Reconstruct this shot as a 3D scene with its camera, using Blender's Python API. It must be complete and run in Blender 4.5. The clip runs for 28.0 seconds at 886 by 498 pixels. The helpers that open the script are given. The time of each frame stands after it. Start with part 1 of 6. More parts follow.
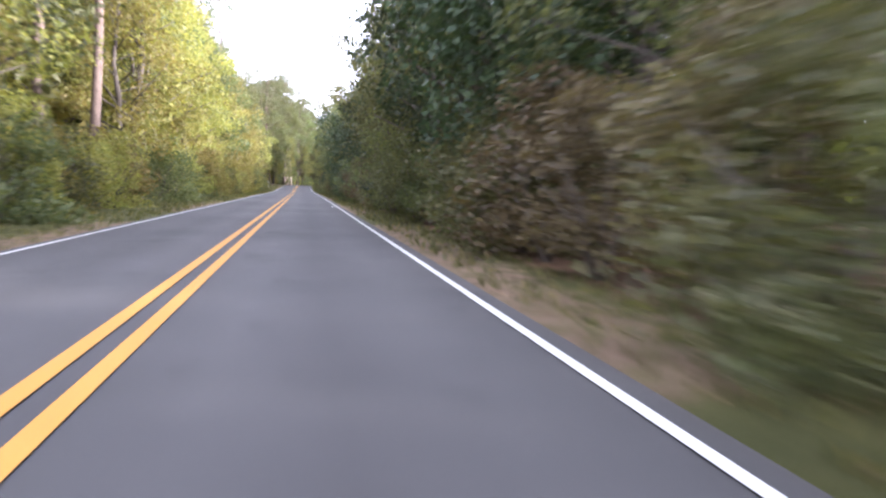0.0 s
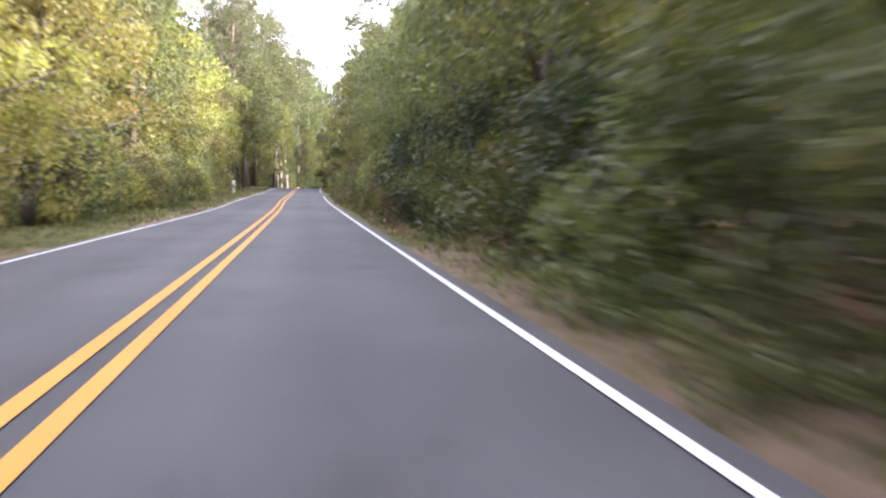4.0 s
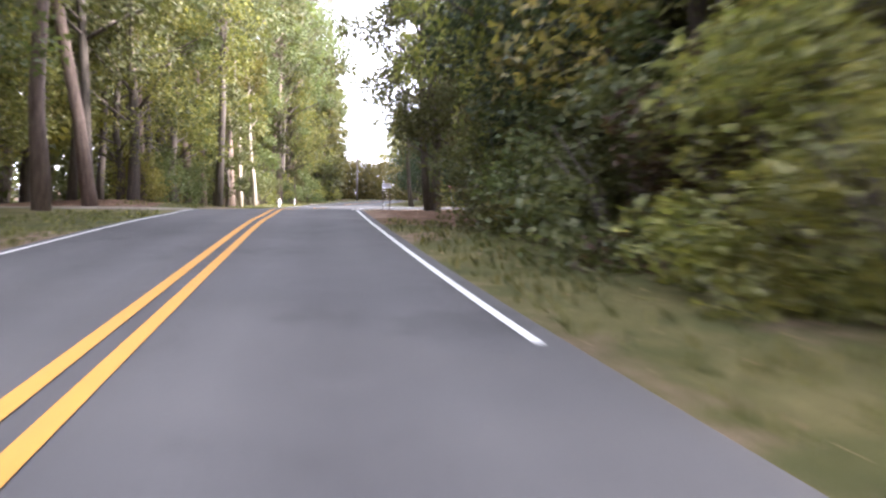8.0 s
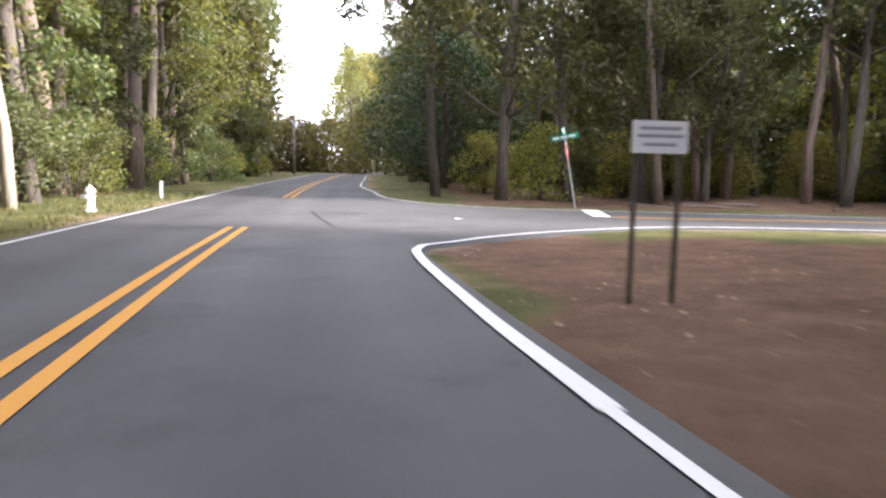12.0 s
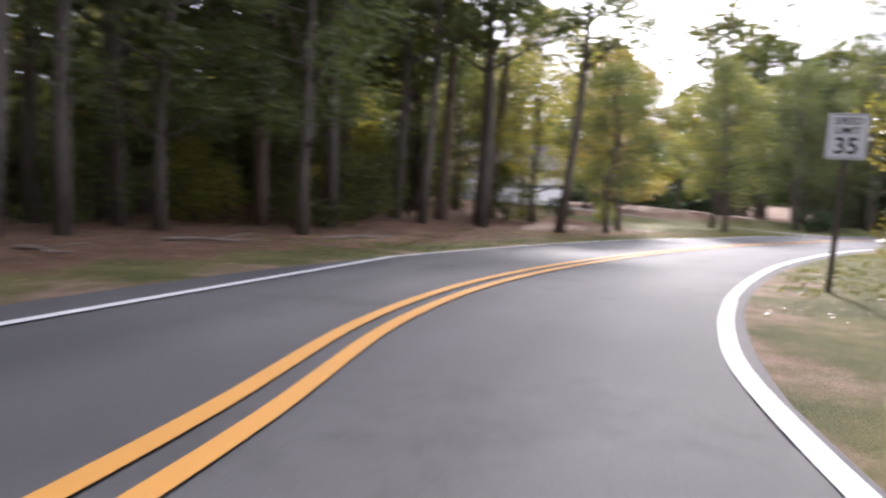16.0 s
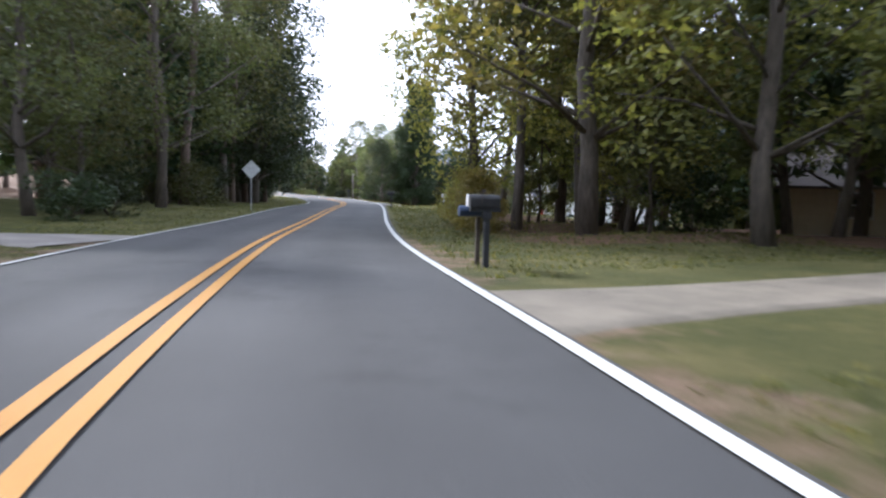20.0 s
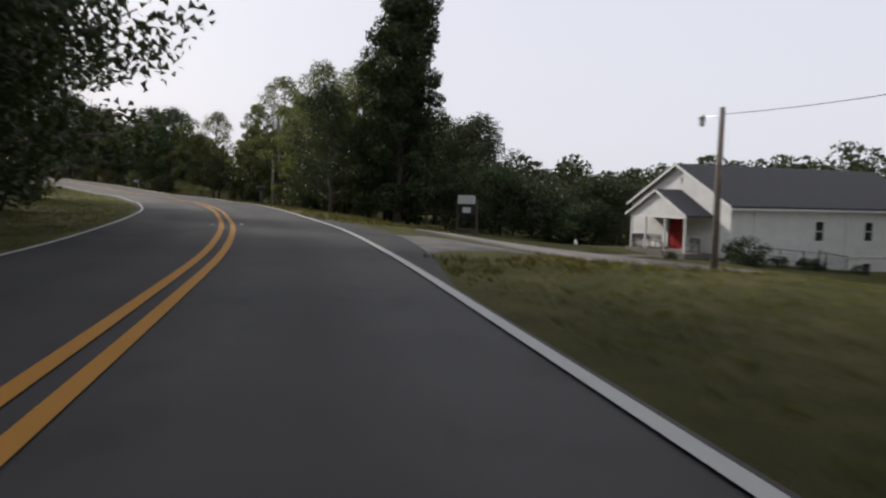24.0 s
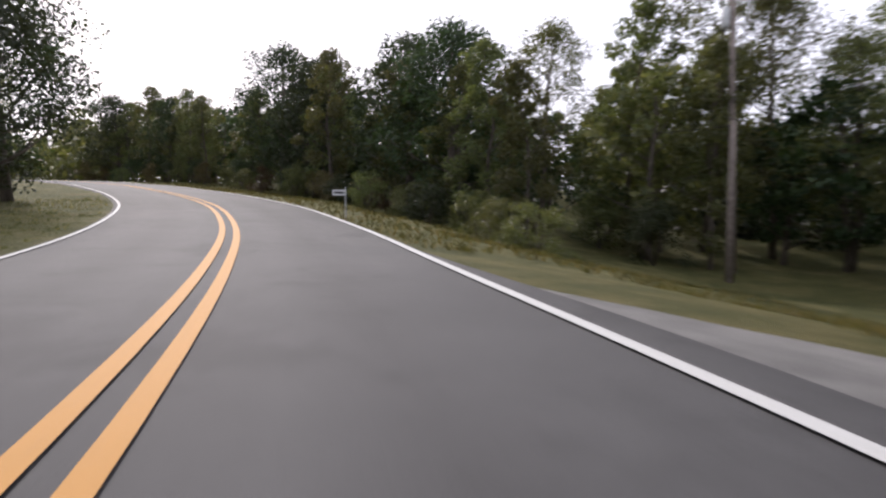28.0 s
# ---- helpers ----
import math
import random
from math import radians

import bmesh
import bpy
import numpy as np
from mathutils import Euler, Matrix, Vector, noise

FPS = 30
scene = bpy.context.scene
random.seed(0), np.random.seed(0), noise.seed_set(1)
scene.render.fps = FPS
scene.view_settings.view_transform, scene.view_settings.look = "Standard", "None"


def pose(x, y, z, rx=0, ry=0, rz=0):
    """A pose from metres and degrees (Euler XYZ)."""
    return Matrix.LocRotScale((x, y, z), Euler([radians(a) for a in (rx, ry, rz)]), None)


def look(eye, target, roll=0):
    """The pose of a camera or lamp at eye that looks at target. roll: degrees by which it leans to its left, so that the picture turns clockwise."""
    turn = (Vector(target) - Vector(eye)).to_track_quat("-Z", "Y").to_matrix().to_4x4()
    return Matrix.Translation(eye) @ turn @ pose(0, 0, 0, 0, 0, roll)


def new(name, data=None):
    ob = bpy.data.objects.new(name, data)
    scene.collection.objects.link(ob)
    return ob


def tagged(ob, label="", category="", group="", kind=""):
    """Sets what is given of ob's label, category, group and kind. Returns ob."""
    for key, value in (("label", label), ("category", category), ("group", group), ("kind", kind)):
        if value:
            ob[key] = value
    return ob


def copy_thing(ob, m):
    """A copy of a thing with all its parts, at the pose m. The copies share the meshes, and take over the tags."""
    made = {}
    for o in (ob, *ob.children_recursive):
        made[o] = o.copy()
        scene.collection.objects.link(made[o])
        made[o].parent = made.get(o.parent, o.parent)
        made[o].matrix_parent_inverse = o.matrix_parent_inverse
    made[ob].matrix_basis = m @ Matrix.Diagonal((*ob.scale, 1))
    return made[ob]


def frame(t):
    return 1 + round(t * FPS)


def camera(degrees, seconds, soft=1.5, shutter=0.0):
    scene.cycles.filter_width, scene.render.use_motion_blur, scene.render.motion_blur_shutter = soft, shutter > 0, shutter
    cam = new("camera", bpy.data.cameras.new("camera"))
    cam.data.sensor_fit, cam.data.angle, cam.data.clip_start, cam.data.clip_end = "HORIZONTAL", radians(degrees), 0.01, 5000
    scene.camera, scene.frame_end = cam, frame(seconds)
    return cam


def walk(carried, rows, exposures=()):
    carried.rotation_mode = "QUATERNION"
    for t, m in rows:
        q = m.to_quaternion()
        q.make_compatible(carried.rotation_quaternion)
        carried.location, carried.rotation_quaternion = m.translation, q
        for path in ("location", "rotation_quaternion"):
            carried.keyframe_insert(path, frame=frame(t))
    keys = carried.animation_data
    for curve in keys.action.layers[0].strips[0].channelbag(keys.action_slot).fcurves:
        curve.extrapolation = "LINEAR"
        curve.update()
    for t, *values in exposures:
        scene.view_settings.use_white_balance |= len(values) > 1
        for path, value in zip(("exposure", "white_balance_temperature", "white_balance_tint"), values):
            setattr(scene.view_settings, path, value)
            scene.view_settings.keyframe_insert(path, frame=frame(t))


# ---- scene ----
import itertools

# -- camera and its way --
cam = camera(62.9, 28.0, soft=2.3, shutter=0.5)
PATH = [
    (0.0, pose(-0.09, -0.00, 1.246, 85.19, -1.36, -10.89)),
    (0.5, pose(-0.05, 11.87, 1.250, 85.65, -1.49, -11.05)),
    (1.0, pose(0.02, 24.23, 1.304, 85.18, -0.40, -10.71)),
    (1.5, pose(0.02, 35.25, 1.250, 85.00, -0.78, -10.85)),
    (2.0, pose(-0.03, 47.12, 1.245, 85.11, -0.68, -10.93)),
    (2.5, pose(-0.00, 58.68, 1.250, 85.42, -0.65, -10.70)),
    (3.0, pose(-0.04, 69.98, 1.245, 85.07, -0.10, -10.86)),
    (3.5, pose(-0.07, 81.72, 1.250, 85.18, -0.29, -10.77)),
    (5.5, pose(-0.02, 128.65, 1.255, 85.16, -0.82, -10.37)),
    (6.0, pose(-0.39, 140.71, 1.340, 85.40, -0.20, -10.88)),
    (6.5, pose(-0.49, 151.63, 1.533, 85.45, -1.37, -11.25)),
    (7.0, pose(-0.41, 161.62, 1.616, 85.57, -0.93, -11.14)),
    (7.5, pose(-0.33, 170.27, 1.697, 85.75, -1.06, -10.88)),
    (8.0, pose(-0.34, 178.45, 1.743, 85.75, -0.74, -11.49)),
    (8.5, pose(-0.39, 185.82, 1.850, 86.39, -0.49, -11.62)),
    (9.0, pose(-0.14, 192.77, 2.048, 86.21, -1.28, -12.28)),
    (9.5, pose(0.02, 198.61, 2.088, 86.31, -0.87, -12.92)),
    (10.0, pose(0.13, 204.47, 2.186, 86.30, -0.47, -13.92)),
    (10.5, pose(0.37, 210.01, 2.259, 84.19, -1.05, -15.74)),
    (11.0, pose(0.72, 215.20, 2.173, 83.46, -1.16, -16.99)),
    (11.5, pose(1.18, 219.91, 2.108, 83.38, -1.22, -17.23)),
    (13.5, pose(3.21, 234.13, 1.788, 84.41, -0.63, -24.81)),
    (14.0, pose(4.00, 236.35, 1.782, 84.17, -0.57, -33.26)),
    (14.5, pose(5.40, 238.38, 1.782, 84.81, -0.70, -45.65)),
    (15.0, pose(7.26, 240.01, 1.782, 85.31, -1.72, -60.48)),
    (15.5, pose(10.23, 241.65, 1.767, 85.97, -2.17, -77.24)),
    (16.0, pose(12.90, 242.25, 1.763, 86.12, -2.65, -95.43)),
    (16.5, pose(16.20, 242.08, 1.764, 85.84, -2.83, -111.47)),
    (17.0, pose(19.20, 240.77, 1.758, 85.86, -2.54, -123.03)),
    (17.5, pose(22.56, 239.23, 1.757, 85.91, -1.99, -128.46)),
    (18.0, pose(26.14, 237.14, 1.769, 85.78, -2.07, -133.34)),
    (18.5, pose(30.45, 234.12, 1.790, 85.92, -2.33, -137.50)),
    (19.0, pose(34.83, 230.72, 1.805, 85.78, -2.54, -141.18)),
    (19.5, pose(38.77, 227.01, 1.810, 85.75, -1.42, -145.15)),
    (20.0, pose(42.97, 222.38, 1.771, 85.67, -1.18, -148.98)),
    (20.5, pose(46.80, 218.20, 1.837, 85.91, -1.79, -150.51)),
    (22.5, pose(62.57, 197.87, 1.755, 85.53, -0.32, -154.53)),
    (23.0, pose(66.73, 192.12, 1.819, 85.60, -0.95, -154.33)),
    (23.5, pose(71.22, 186.24, 1.890, 85.10, -0.36, -155.22)),
    (24.0, pose(75.49, 180.38, 1.864, 85.66, -1.40, -154.91)),
    (24.5, pose(79.92, 174.17, 1.903, 84.89, -0.05, -153.76)),
    (25.0, pose(84.49, 168.20, 1.901, 85.14, -0.12, -151.59)),
    (25.5, pose(89.22, 162.44, 1.959, 85.26, -0.02, -148.64)),
    (26.0, pose(94.37, 156.91, 1.956, 85.13, 0.71, -145.08)),
    (26.5, pose(99.76, 151.94, 2.028, 85.49, -0.55, -142.79)),
    (27.0, pose(105.69, 146.85, 2.017, 85.96, 0.20, -139.54)),
    (27.5, pose(111.92, 142.18, 2.100, 85.85, -0.38, -136.65)),
    (28.0, pose(118.75, 137.45, 2.174, 86.20, -0.10, -133.58)),
]

SKY_STRENGTH, VEIL_STRENGTH, SUN_STRENGTH = 0.018, 1.0, 4.2
EXPOSURES = [(0.0, 2.5, 5450, 26), (1.0, 2.15, 5650, 27), (2.0, 2.72, 5650, 25), (3.5, 2.65, 5650, 26), (5.5, 3.1, 5400, 26), (6.6, 3.05, 5450, 27), (8.0, 2.9, 5650, 24), (9.0, 2.6, 5400, 23), (10.0, 2.9, 5500, 24), (11.0, 2.75, 5600, 21), (14.0, 2.1, 6100, 19), (15.0, 2.3, 6000, 19), (16.0, 1.72, 5650, 24), (17.0, 1.2, 5450, 26), (18.0, 1.35, 5500, 27), (19.0, 1.2, 5200, 20), (20.0, 1.25, 5250, 15), (23.0, 0.1, 5850, 14), (24.0, -0.45, 6000, 15), (25.0, -0.6, 6000, 16), (26.0, -0.27, 5800, 19), (28.0, 0.2, 5850, 21)]

walk(cam, PATH, EXPOSURES)

# -- sky and sun --
SUN_YAW, SUN_UP = -111.0, 29.0
world = bpy.data.worlds.new("hazy_sky")
scene.world = world
world.use_nodes = True
_wt = world.node_tree
_sky = _wt.nodes.new("ShaderNodeTexSky")
_sky.sky_type = 'NISHITA'
_sky.sun_disc = False
_sky.sun_elevation = radians(SUN_UP)
_sky.sun_rotation = radians(-SUN_YAW)
_sky.air_density, _sky.dust_density, _sky.ozone_density = 1.0, 4.0, 1.0
_wt.nodes["Background"].inputs[1].default_value = SKY_STRENGTH
_wt.links.new(_sky.outputs[0], _wt.nodes["Background"].inputs[0])
# thin even cloud over the whole sky
_veil = _wt.nodes.new("ShaderNodeBackground")
_veil.inputs[0].default_value = (1.0, 0.985, 0.97, 1)
_veil.inputs[1].default_value = VEIL_STRENGTH
_add = _wt.nodes.new("ShaderNodeAddShader")
_wt.links.new(_wt.nodes["Background"].outputs[0], _add.inputs[0])
_wt.links.new(_veil.outputs[0], _add.inputs[1])
_wt.links.new(_add.outputs[0], _wt.nodes["World Output"].inputs[0])
_sl = bpy.data.lights.new("sun", "SUN")
_sl.energy, _sl.angle, _sl.color = SUN_STRENGTH, radians(6.0), (1.0, 0.9, 0.74)
sun = new("sun", _sl)
_e = radians(SUN_UP)
_sd = Vector((-math.sin(radians(SUN_YAW)) * math.cos(_e), math.cos(radians(SUN_YAW)) * math.cos(_e), math.sin(_e)))
sun.matrix_world = look(_sd * 400, (0, 0, 0))


# -- materials --
def mat(name, build):
    m = bpy.data.materials.new(name)
    m.use_nodes = True
    t = m.node_tree
    bsdf = t.nodes["Principled BSDF"]
    build(t, bsdf)
    return m


def nd(t, kind, **values):
    n = t.nodes.new(kind)
    for k, v in values.items():
        n.inputs[k].default_value = v
    return n


def noise_tex(t, scale, detail=4.0, rough=0.6, coords="Object"):
    c = t.nodes.new("ShaderNodeTexCoord")
    n = nd(t, "ShaderNodeTexNoise", Scale=scale, Detail=detail, Roughness=rough)
    t.links.new(c.outputs[coords], n.inputs["Vector"])
    return n.outputs["Fac"]


def nd_color(t, scale):
    c = t.nodes.new("ShaderNodeTexCoord")
    n = nd(t, "ShaderNodeTexNoise", Scale=scale, Detail=3.0)
    t.links.new(c.outputs["Object"], n.inputs["Vector"])
    m = t.nodes.new("ShaderNodeVectorMath")
    m.operation = 'MULTIPLY_ADD'
    m.inputs[1].default_value = (20, 20, 20)
    t.links.new(n.outputs["Color"], m.inputs[0])
    t.links.new(c.outputs["Object"], m.inputs[2])
    return m.outputs[0]


def ramp(t, fac, *stops):
    r = t.nodes.new("ShaderNodeValToRGB")
    e = r.color_ramp.elements
    while len(e) < len(stops):
        e.new(0.5)
    for el, (p, c) in zip(e, stops):
        el.position, el.color = p, (*c, 1)
    t.links.new(fac, r.inputs[0])
    return r.outputs[0]


def mixc(t, fac, a, b, mode='MIX'):
    m = t.nodes.new("ShaderNodeMix")
    m.data_type, m.blend_type = 'RGBA', mode
    for s, v in ((0, fac), (6, a), (7, b)):
        if isinstance(v, (int, float)):
            m.inputs[s].default_value = v
        elif isinstance(v, tuple):
            m.inputs[s].default_value = (*v, 1)
        else:
            t.links.new(v, m.inputs[s])
    return m.outputs[2]


def bump(t, bsdf, fac, strength, dist=0.02):
    b = nd(t, "ShaderNodeBump", Strength=strength, Distance=dist)
    t.links.new(fac, b.inputs["Height"])
    t.links.new(b.outputs[0], bsdf.inputs["Normal"])


def simple(name, c1, c2, scale=6.0, rough=0.7, metal=0.0, bump_scale=40.0, bump_strength=0.2, spec=0.4, coords="Object"):
    def build(t, b):
        t.links.new(ramp(t, noise_tex(t, scale, 5, coords=coords), (0.3, c1), (0.7, c2)), b.inputs["Base Color"])
        b.inputs["Roughness"].default_value = rough
        b.inputs["Metallic"].default_value = metal
        b.inputs["Specular IOR Level"].default_value = spec
        bump(t, b, noise_tex(t, bump_scale, 3, coords=coords), bump_strength)
    return mat(name, build)


def asphalt_build(t, b):
    big = ramp(t, noise_tex(t, 0.12, 5), (0.3, (0.045, 0.0447, 0.0445)), (0.7, (0.075, 0.0735, 0.0725)))
    fine = ramp(t, noise_tex(t, 90, 2), (0.3, (0.55, 0.55, 0.55)), (0.75, (1.5, 1.5, 1.5)))
    # polished wheel tracks, darker oil band between them, dusty edges
    at_ = t.nodes.new("ShaderNodeAttribute")
    at_.attribute_name = "across"
    sep = t.nodes.new("ShaderNodeSeparateColor")
    t.links.new(at_.outputs["Color"], sep.inputs[0])
    g = lambda v: (v, v, v)
    tracks = ramp(t, sep.outputs[0], (0.0, (1.12, 1.08, 1.02)), (0.03, g(1.02)), (0.16, g(1.16)), (0.27, g(0.84)), (0.38, g(1.16)), (0.5, g(0.85)),
                  (0.62, g(1.16)), (0.73, g(0.84)), (0.84, g(1.16)), (0.97, g(1.02)), (1.0, (1.12, 1.08, 1.02)))
    c = mixc(t, 0.45, big, fine, 'MULTIPLY')
    c = mixc(t, ramp(t, noise_tex(t, 0.3, 3), (0.3, g(0.25)), (0.7, g(1.0))), c, mixc(t, 1.0, c, tracks, 'MULTIPLY'))
    # old patches and tar-filled cracks
    c = mixc(t, 1.0, c, ramp(t, noise_tex(t, 0.45, 6, 0.7), (0.36, g(0.8)), (0.44, g(1.0)), (0.64, g(1.0)), (0.74, g(1.22))), 'MULTIPLY')
    vor = nd(t, "ShaderNodeTexVoronoi", Scale=0.32)
    vor.feature = 'DISTANCE_TO_EDGE'
    co = t.nodes.new("ShaderNodeTexCoord")
    warp = mixc(t, 0.06, co.outputs["Object"], nd_color(t, 0.8))
    t.links.new(warp, vor.inputs["Vector"])
    crack = ramp(t, vor.outputs[0], (0.0, g(0.45)), (0.006, g(0.55)), (0.011, g(1.0)))
    c = mixc(t, ramp(t, noise_tex(t, 0.09, 3), (0.5, g(0.0)), (0.62, g(0.2))), c, mixc(t, 1.0, c, crack, 'MULTIPLY'))
    t.links.new(c, b.inputs["Base Color"])
    b.inputs["Roughness"].default_value = 0.86
    b.inputs["Specular IOR Level"].default_value = 0.2
    bump(t, b, noise_tex(t, 120, 2), 0.5, 0.01)


ASPHALT = mat("asphalt", asphalt_build)


def paint_build(base, worn):
    def build(t, b):
        t.links.new(ramp(t, noise_tex(t, 14, 6, 0.75), (0.22, worn), (0.42, base), (0.8, tuple(min(1, c * 1.12) for c in base))), b.inputs["Base Color"])
        b.inputs["Roughness"].default_value = 0.8
        b.inputs["Specular IOR Level"].default_value = 0.25
        bump(t, b, noise_tex(t, 110, 2), 0.4, 0.008)
    return build


YELLOW = mat("yellow_road_paint", paint_build((0.37, 0.182, 0.032), (0.17, 0.108, 0.055)))
WHITE_LINE = mat("white_road_paint", paint_build((0.42, 0.42, 0.4), (0.19, 0.19, 0.185)))


def ground_build(t, b):
    at = t.nodes.new("ShaderNodeAttribute")
    at.attribute_name = "cover"
    sep = t.nodes.new("ShaderNodeSeparateColor")
    t.links.new(at.outputs["Color"], sep.inputs[0])
    grass = ramp(t, noise_tex(t, 0.5, 7, 0.7), (0.25, (0.043, 0.05, 0.018)), (0.5, (0.08, 0.08, 0.028)), (0.75, (0.16, 0.135, 0.058)))
    straw = ramp(t, noise_tex(t, 0.9, 8, 0.75), (0.25, (0.056, 0.038, 0.025)), (0.55, (0.135, 0.082, 0.052)), (0.8, (0.21, 0.145, 0.095)))
    dirt = ramp(t, noise_tex(t, 1.6, 8, 0.7), (0.3, (0.145, 0.096, 0.064)), (0.6, (0.225, 0.158, 0.112)), (0.8, (0.31, 0.245, 0.19)))
    edge = noise_tex(t, 1.8, 6, 0.7)

    def soft(ch):
        m = t.nodes.new("ShaderNodeMath")
        m.operation = 'ADD'
        t.links.new(ch, m.inputs[0])
        t.links.new(edge, m.inputs[1])
        r = nd(t, "ShaderNodeMapRange")
        r.inputs[1].default_value, r.inputs[2].default_value = 0.85, 1.15
        t.links.new(m.outputs[0], r.inputs[0])
        return r.outputs[0]
    c = mixc(t, soft(sep.outputs[0]), grass, straw)
    c = mixc(t, soft(sep.outputs[1]), c, dirt)
    grain = ramp(t, noise_tex(t, 45, 4, 0.8), (0.25, (0.55, 0.55, 0.55)), (0.75, (1.4, 1.4, 1.4)))
    t.links.new(mixc(t, 0.6, c, grain, 'MULTIPLY'), b.inputs["Base Color"])
    b.inputs["Roughness"].default_value = 0.95
    b.inputs["Specular IOR Level"].default_value = 0.1
    bump(t, b, noise_tex(t, 25, 6, 0.8), 0.9, 0.06)


GROUND = mat("verge_ground", ground_build)


def leaf_build(dark, mid, light, glow=0.5):
    def build(t, b):
        g = t.nodes.new("ShaderNodeNewGeometry")
        o = t.nodes.new("ShaderNodeObjectInfo")
        c = ramp(t, g.outputs["Random Per Island"], (0.0, dark), (0.5, mid), (1.0, light))
        h = nd(t, "ShaderNodeHueSaturation")
        for mn, mx, slot in ((0.47, 0.53, 0), (0.7, 1.25, 2)):
            r = nd(t, "ShaderNodeMapRange")
            r.inputs[3].default_value, r.inputs[4].default_value = mn, mx
            t.links.new(o.outputs["Random"], r.inputs[0])
            t.links.new(r.outputs[0], h.inputs[slot])
        t.links.new(c, h.inputs["Color"])
        t.links.new(h.outputs[0], b.inputs["Base Color"])
        b.inputs["Roughness"].default_value = 0.55
        b.inputs["Specular IOR Level"].default_value = 0.3
        tr = t.nodes.new("ShaderNodeBsdfTranslucent")
        t.links.new(mixc(t, 1.0, h.outputs[0], (1.5, 1.45, 0.7), 'MULTIPLY'), tr.inputs[0])
        mx = t.nodes.new("ShaderNodeMixShader")
        mx.inputs[0].default_value = glow
        t.links.new(b.outputs[0], mx.inputs[1])
        t.links.new(tr.outputs[0], mx.inputs[2])
        t.links.new(mx.outputs[0], t.nodes["Material Output"].inputs[0])
    return build


LEAF_GREEN = mat("leaves_green", leaf_build((0.062, 0.075, 0.03), (0.092, 0.104, 0.043), (0.135, 0.138, 0.06), 0.4))
# yellow-green lightened, so sun on the left-hand growth is in the colour
LEAF_GOLD = mat("leaves_sunlit_gold", leaf_build((0.142, 0.146, 0.045), (0.205, 0.197, 0.064), (0.3, 0.262, 0.095)))
LEAF_OLIVE = mat("leaves_olive", leaf_build((0.1, 0.108, 0.034), (0.15, 0.15, 0.05), (0.22, 0.205, 0.072), 0.45))
# near-black green: shade and backlight on some growth put into leaf colour
LEAF_DARK_SHADED = mat("leaves_dark_shaded", leaf_build((0.024, 0.036, 0.016), (0.035, 0.052, 0.022), (0.052, 0.07, 0.028), 0.25))
LEAF_PINE = mat("pine_needles", leaf_build((0.045, 0.055, 0.024), (0.072, 0.08, 0.036), (0.115, 0.112, 0.05), 0.35))
LEAF_RUST = mat("leaves_rust", leaf_build((0.06, 0.046, 0.026), (0.09, 0.066, 0.034), (0.125, 0.1, 0.048), 0.3))
GRASS = mat("grass_blades", leaf_build((0.052, 0.064, 0.021), (0.095, 0.102, 0.034), (0.21, 0.178, 0.076), 0.35))


def bark_build(c1, c2):
    def build(t, b):
        c = t.nodes.new("ShaderNodeTexCoord")
        mp = nd(t, "ShaderNodeMapping", Scale=(9, 9, 1.6))
        n = nd(t, "ShaderNodeTexNoise", Scale=1.2, Detail=7.0, Roughness=0.7)
        t.links.new(c.outputs["Object"], mp.inputs["Vector"])
        t.links.new(mp.outputs[0], n.inputs["Vector"])
        t.links.new(ramp(t, n.outputs["Fac"], (0.3, c1), (0.7, c2)), b.inputs["Base Color"])
        b.inputs["Roughness"].default_value = 0.9
        bump(t, b, n.outputs["Fac"], 0.9, 0.04)
    return build


BARK = mat("bark_grey_brown", bark_build((0.04, 0.033, 0.026), (0.14, 0.115, 0.09)))
BARK_PALE = mat("bark_pale", bark_build((0.2, 0.17, 0.13), (0.42, 0.37, 0.29)))
BARK_PINE = mat("bark_pine", bark_build((0.07, 0.048, 0.038), (0.21, 0.155, 0.12)))
SAND = simple("sandy_drive", (0.09, 0.076, 0.056), (0.17, 0.145, 0.11), 0.9, 0.95, bump_scale=35, bump_strength=0.7)
CONCRETE = simple("driveway_concrete", (0.125, 0.11, 0.097), (0.215, 0.194, 0.17), 0.8, 0.85, bump_scale=60)
GRAVEL = simple("pale_gravel", (0.075, 0.073, 0.069), (0.155, 0.15, 0.14), 1.1, 0.95, bump_scale=30, bump_strength=0.8)
WOOD_DARK = simple("weathered_post_wood", (0.045, 0.034, 0.028), (0.1, 0.08, 0.064), 8, 0.85)
POLE_WOOD = simple("utility_pole_wood", (0.12, 0.1, 0.085), (0.24, 0.2, 0.17), 5, 0.85)
STEEL = simple("galvanised_steel", (0.4, 0.41, 0.42), (0.55, 0.56, 0.57), 9, 0.45, 0.8)
SIGN_WHITE = simple("white_sign_sheet", (0.56, 0.56, 0.57), (0.64, 0.64, 0.65), 3, 0.4, bump_strength=0.03)
SIGN_BLACK = simple("black_sign_ink", (0.015, 0.015, 0.016), (0.03, 0.03, 0.03), 6, 0.5, bump_strength=0.02)
SIGN_GREEN = simple("green_sign_sheet", (0.01, 0.22, 0.13), (0.02, 0.28, 0.17), 4, 0.4, bump_strength=0.03)
SIGN_BACK = simple("bare_aluminium_sign_back", (0.42, 0.43, 0.42), (0.55, 0.56, 0.55), 4, 0.5, 0.5, bump_strength=0.05)
SIDING = simple("white_vinyl_siding", (0.66, 0.66, 0.64), (0.78, 0.78, 0.76), 1.2, 0.6)
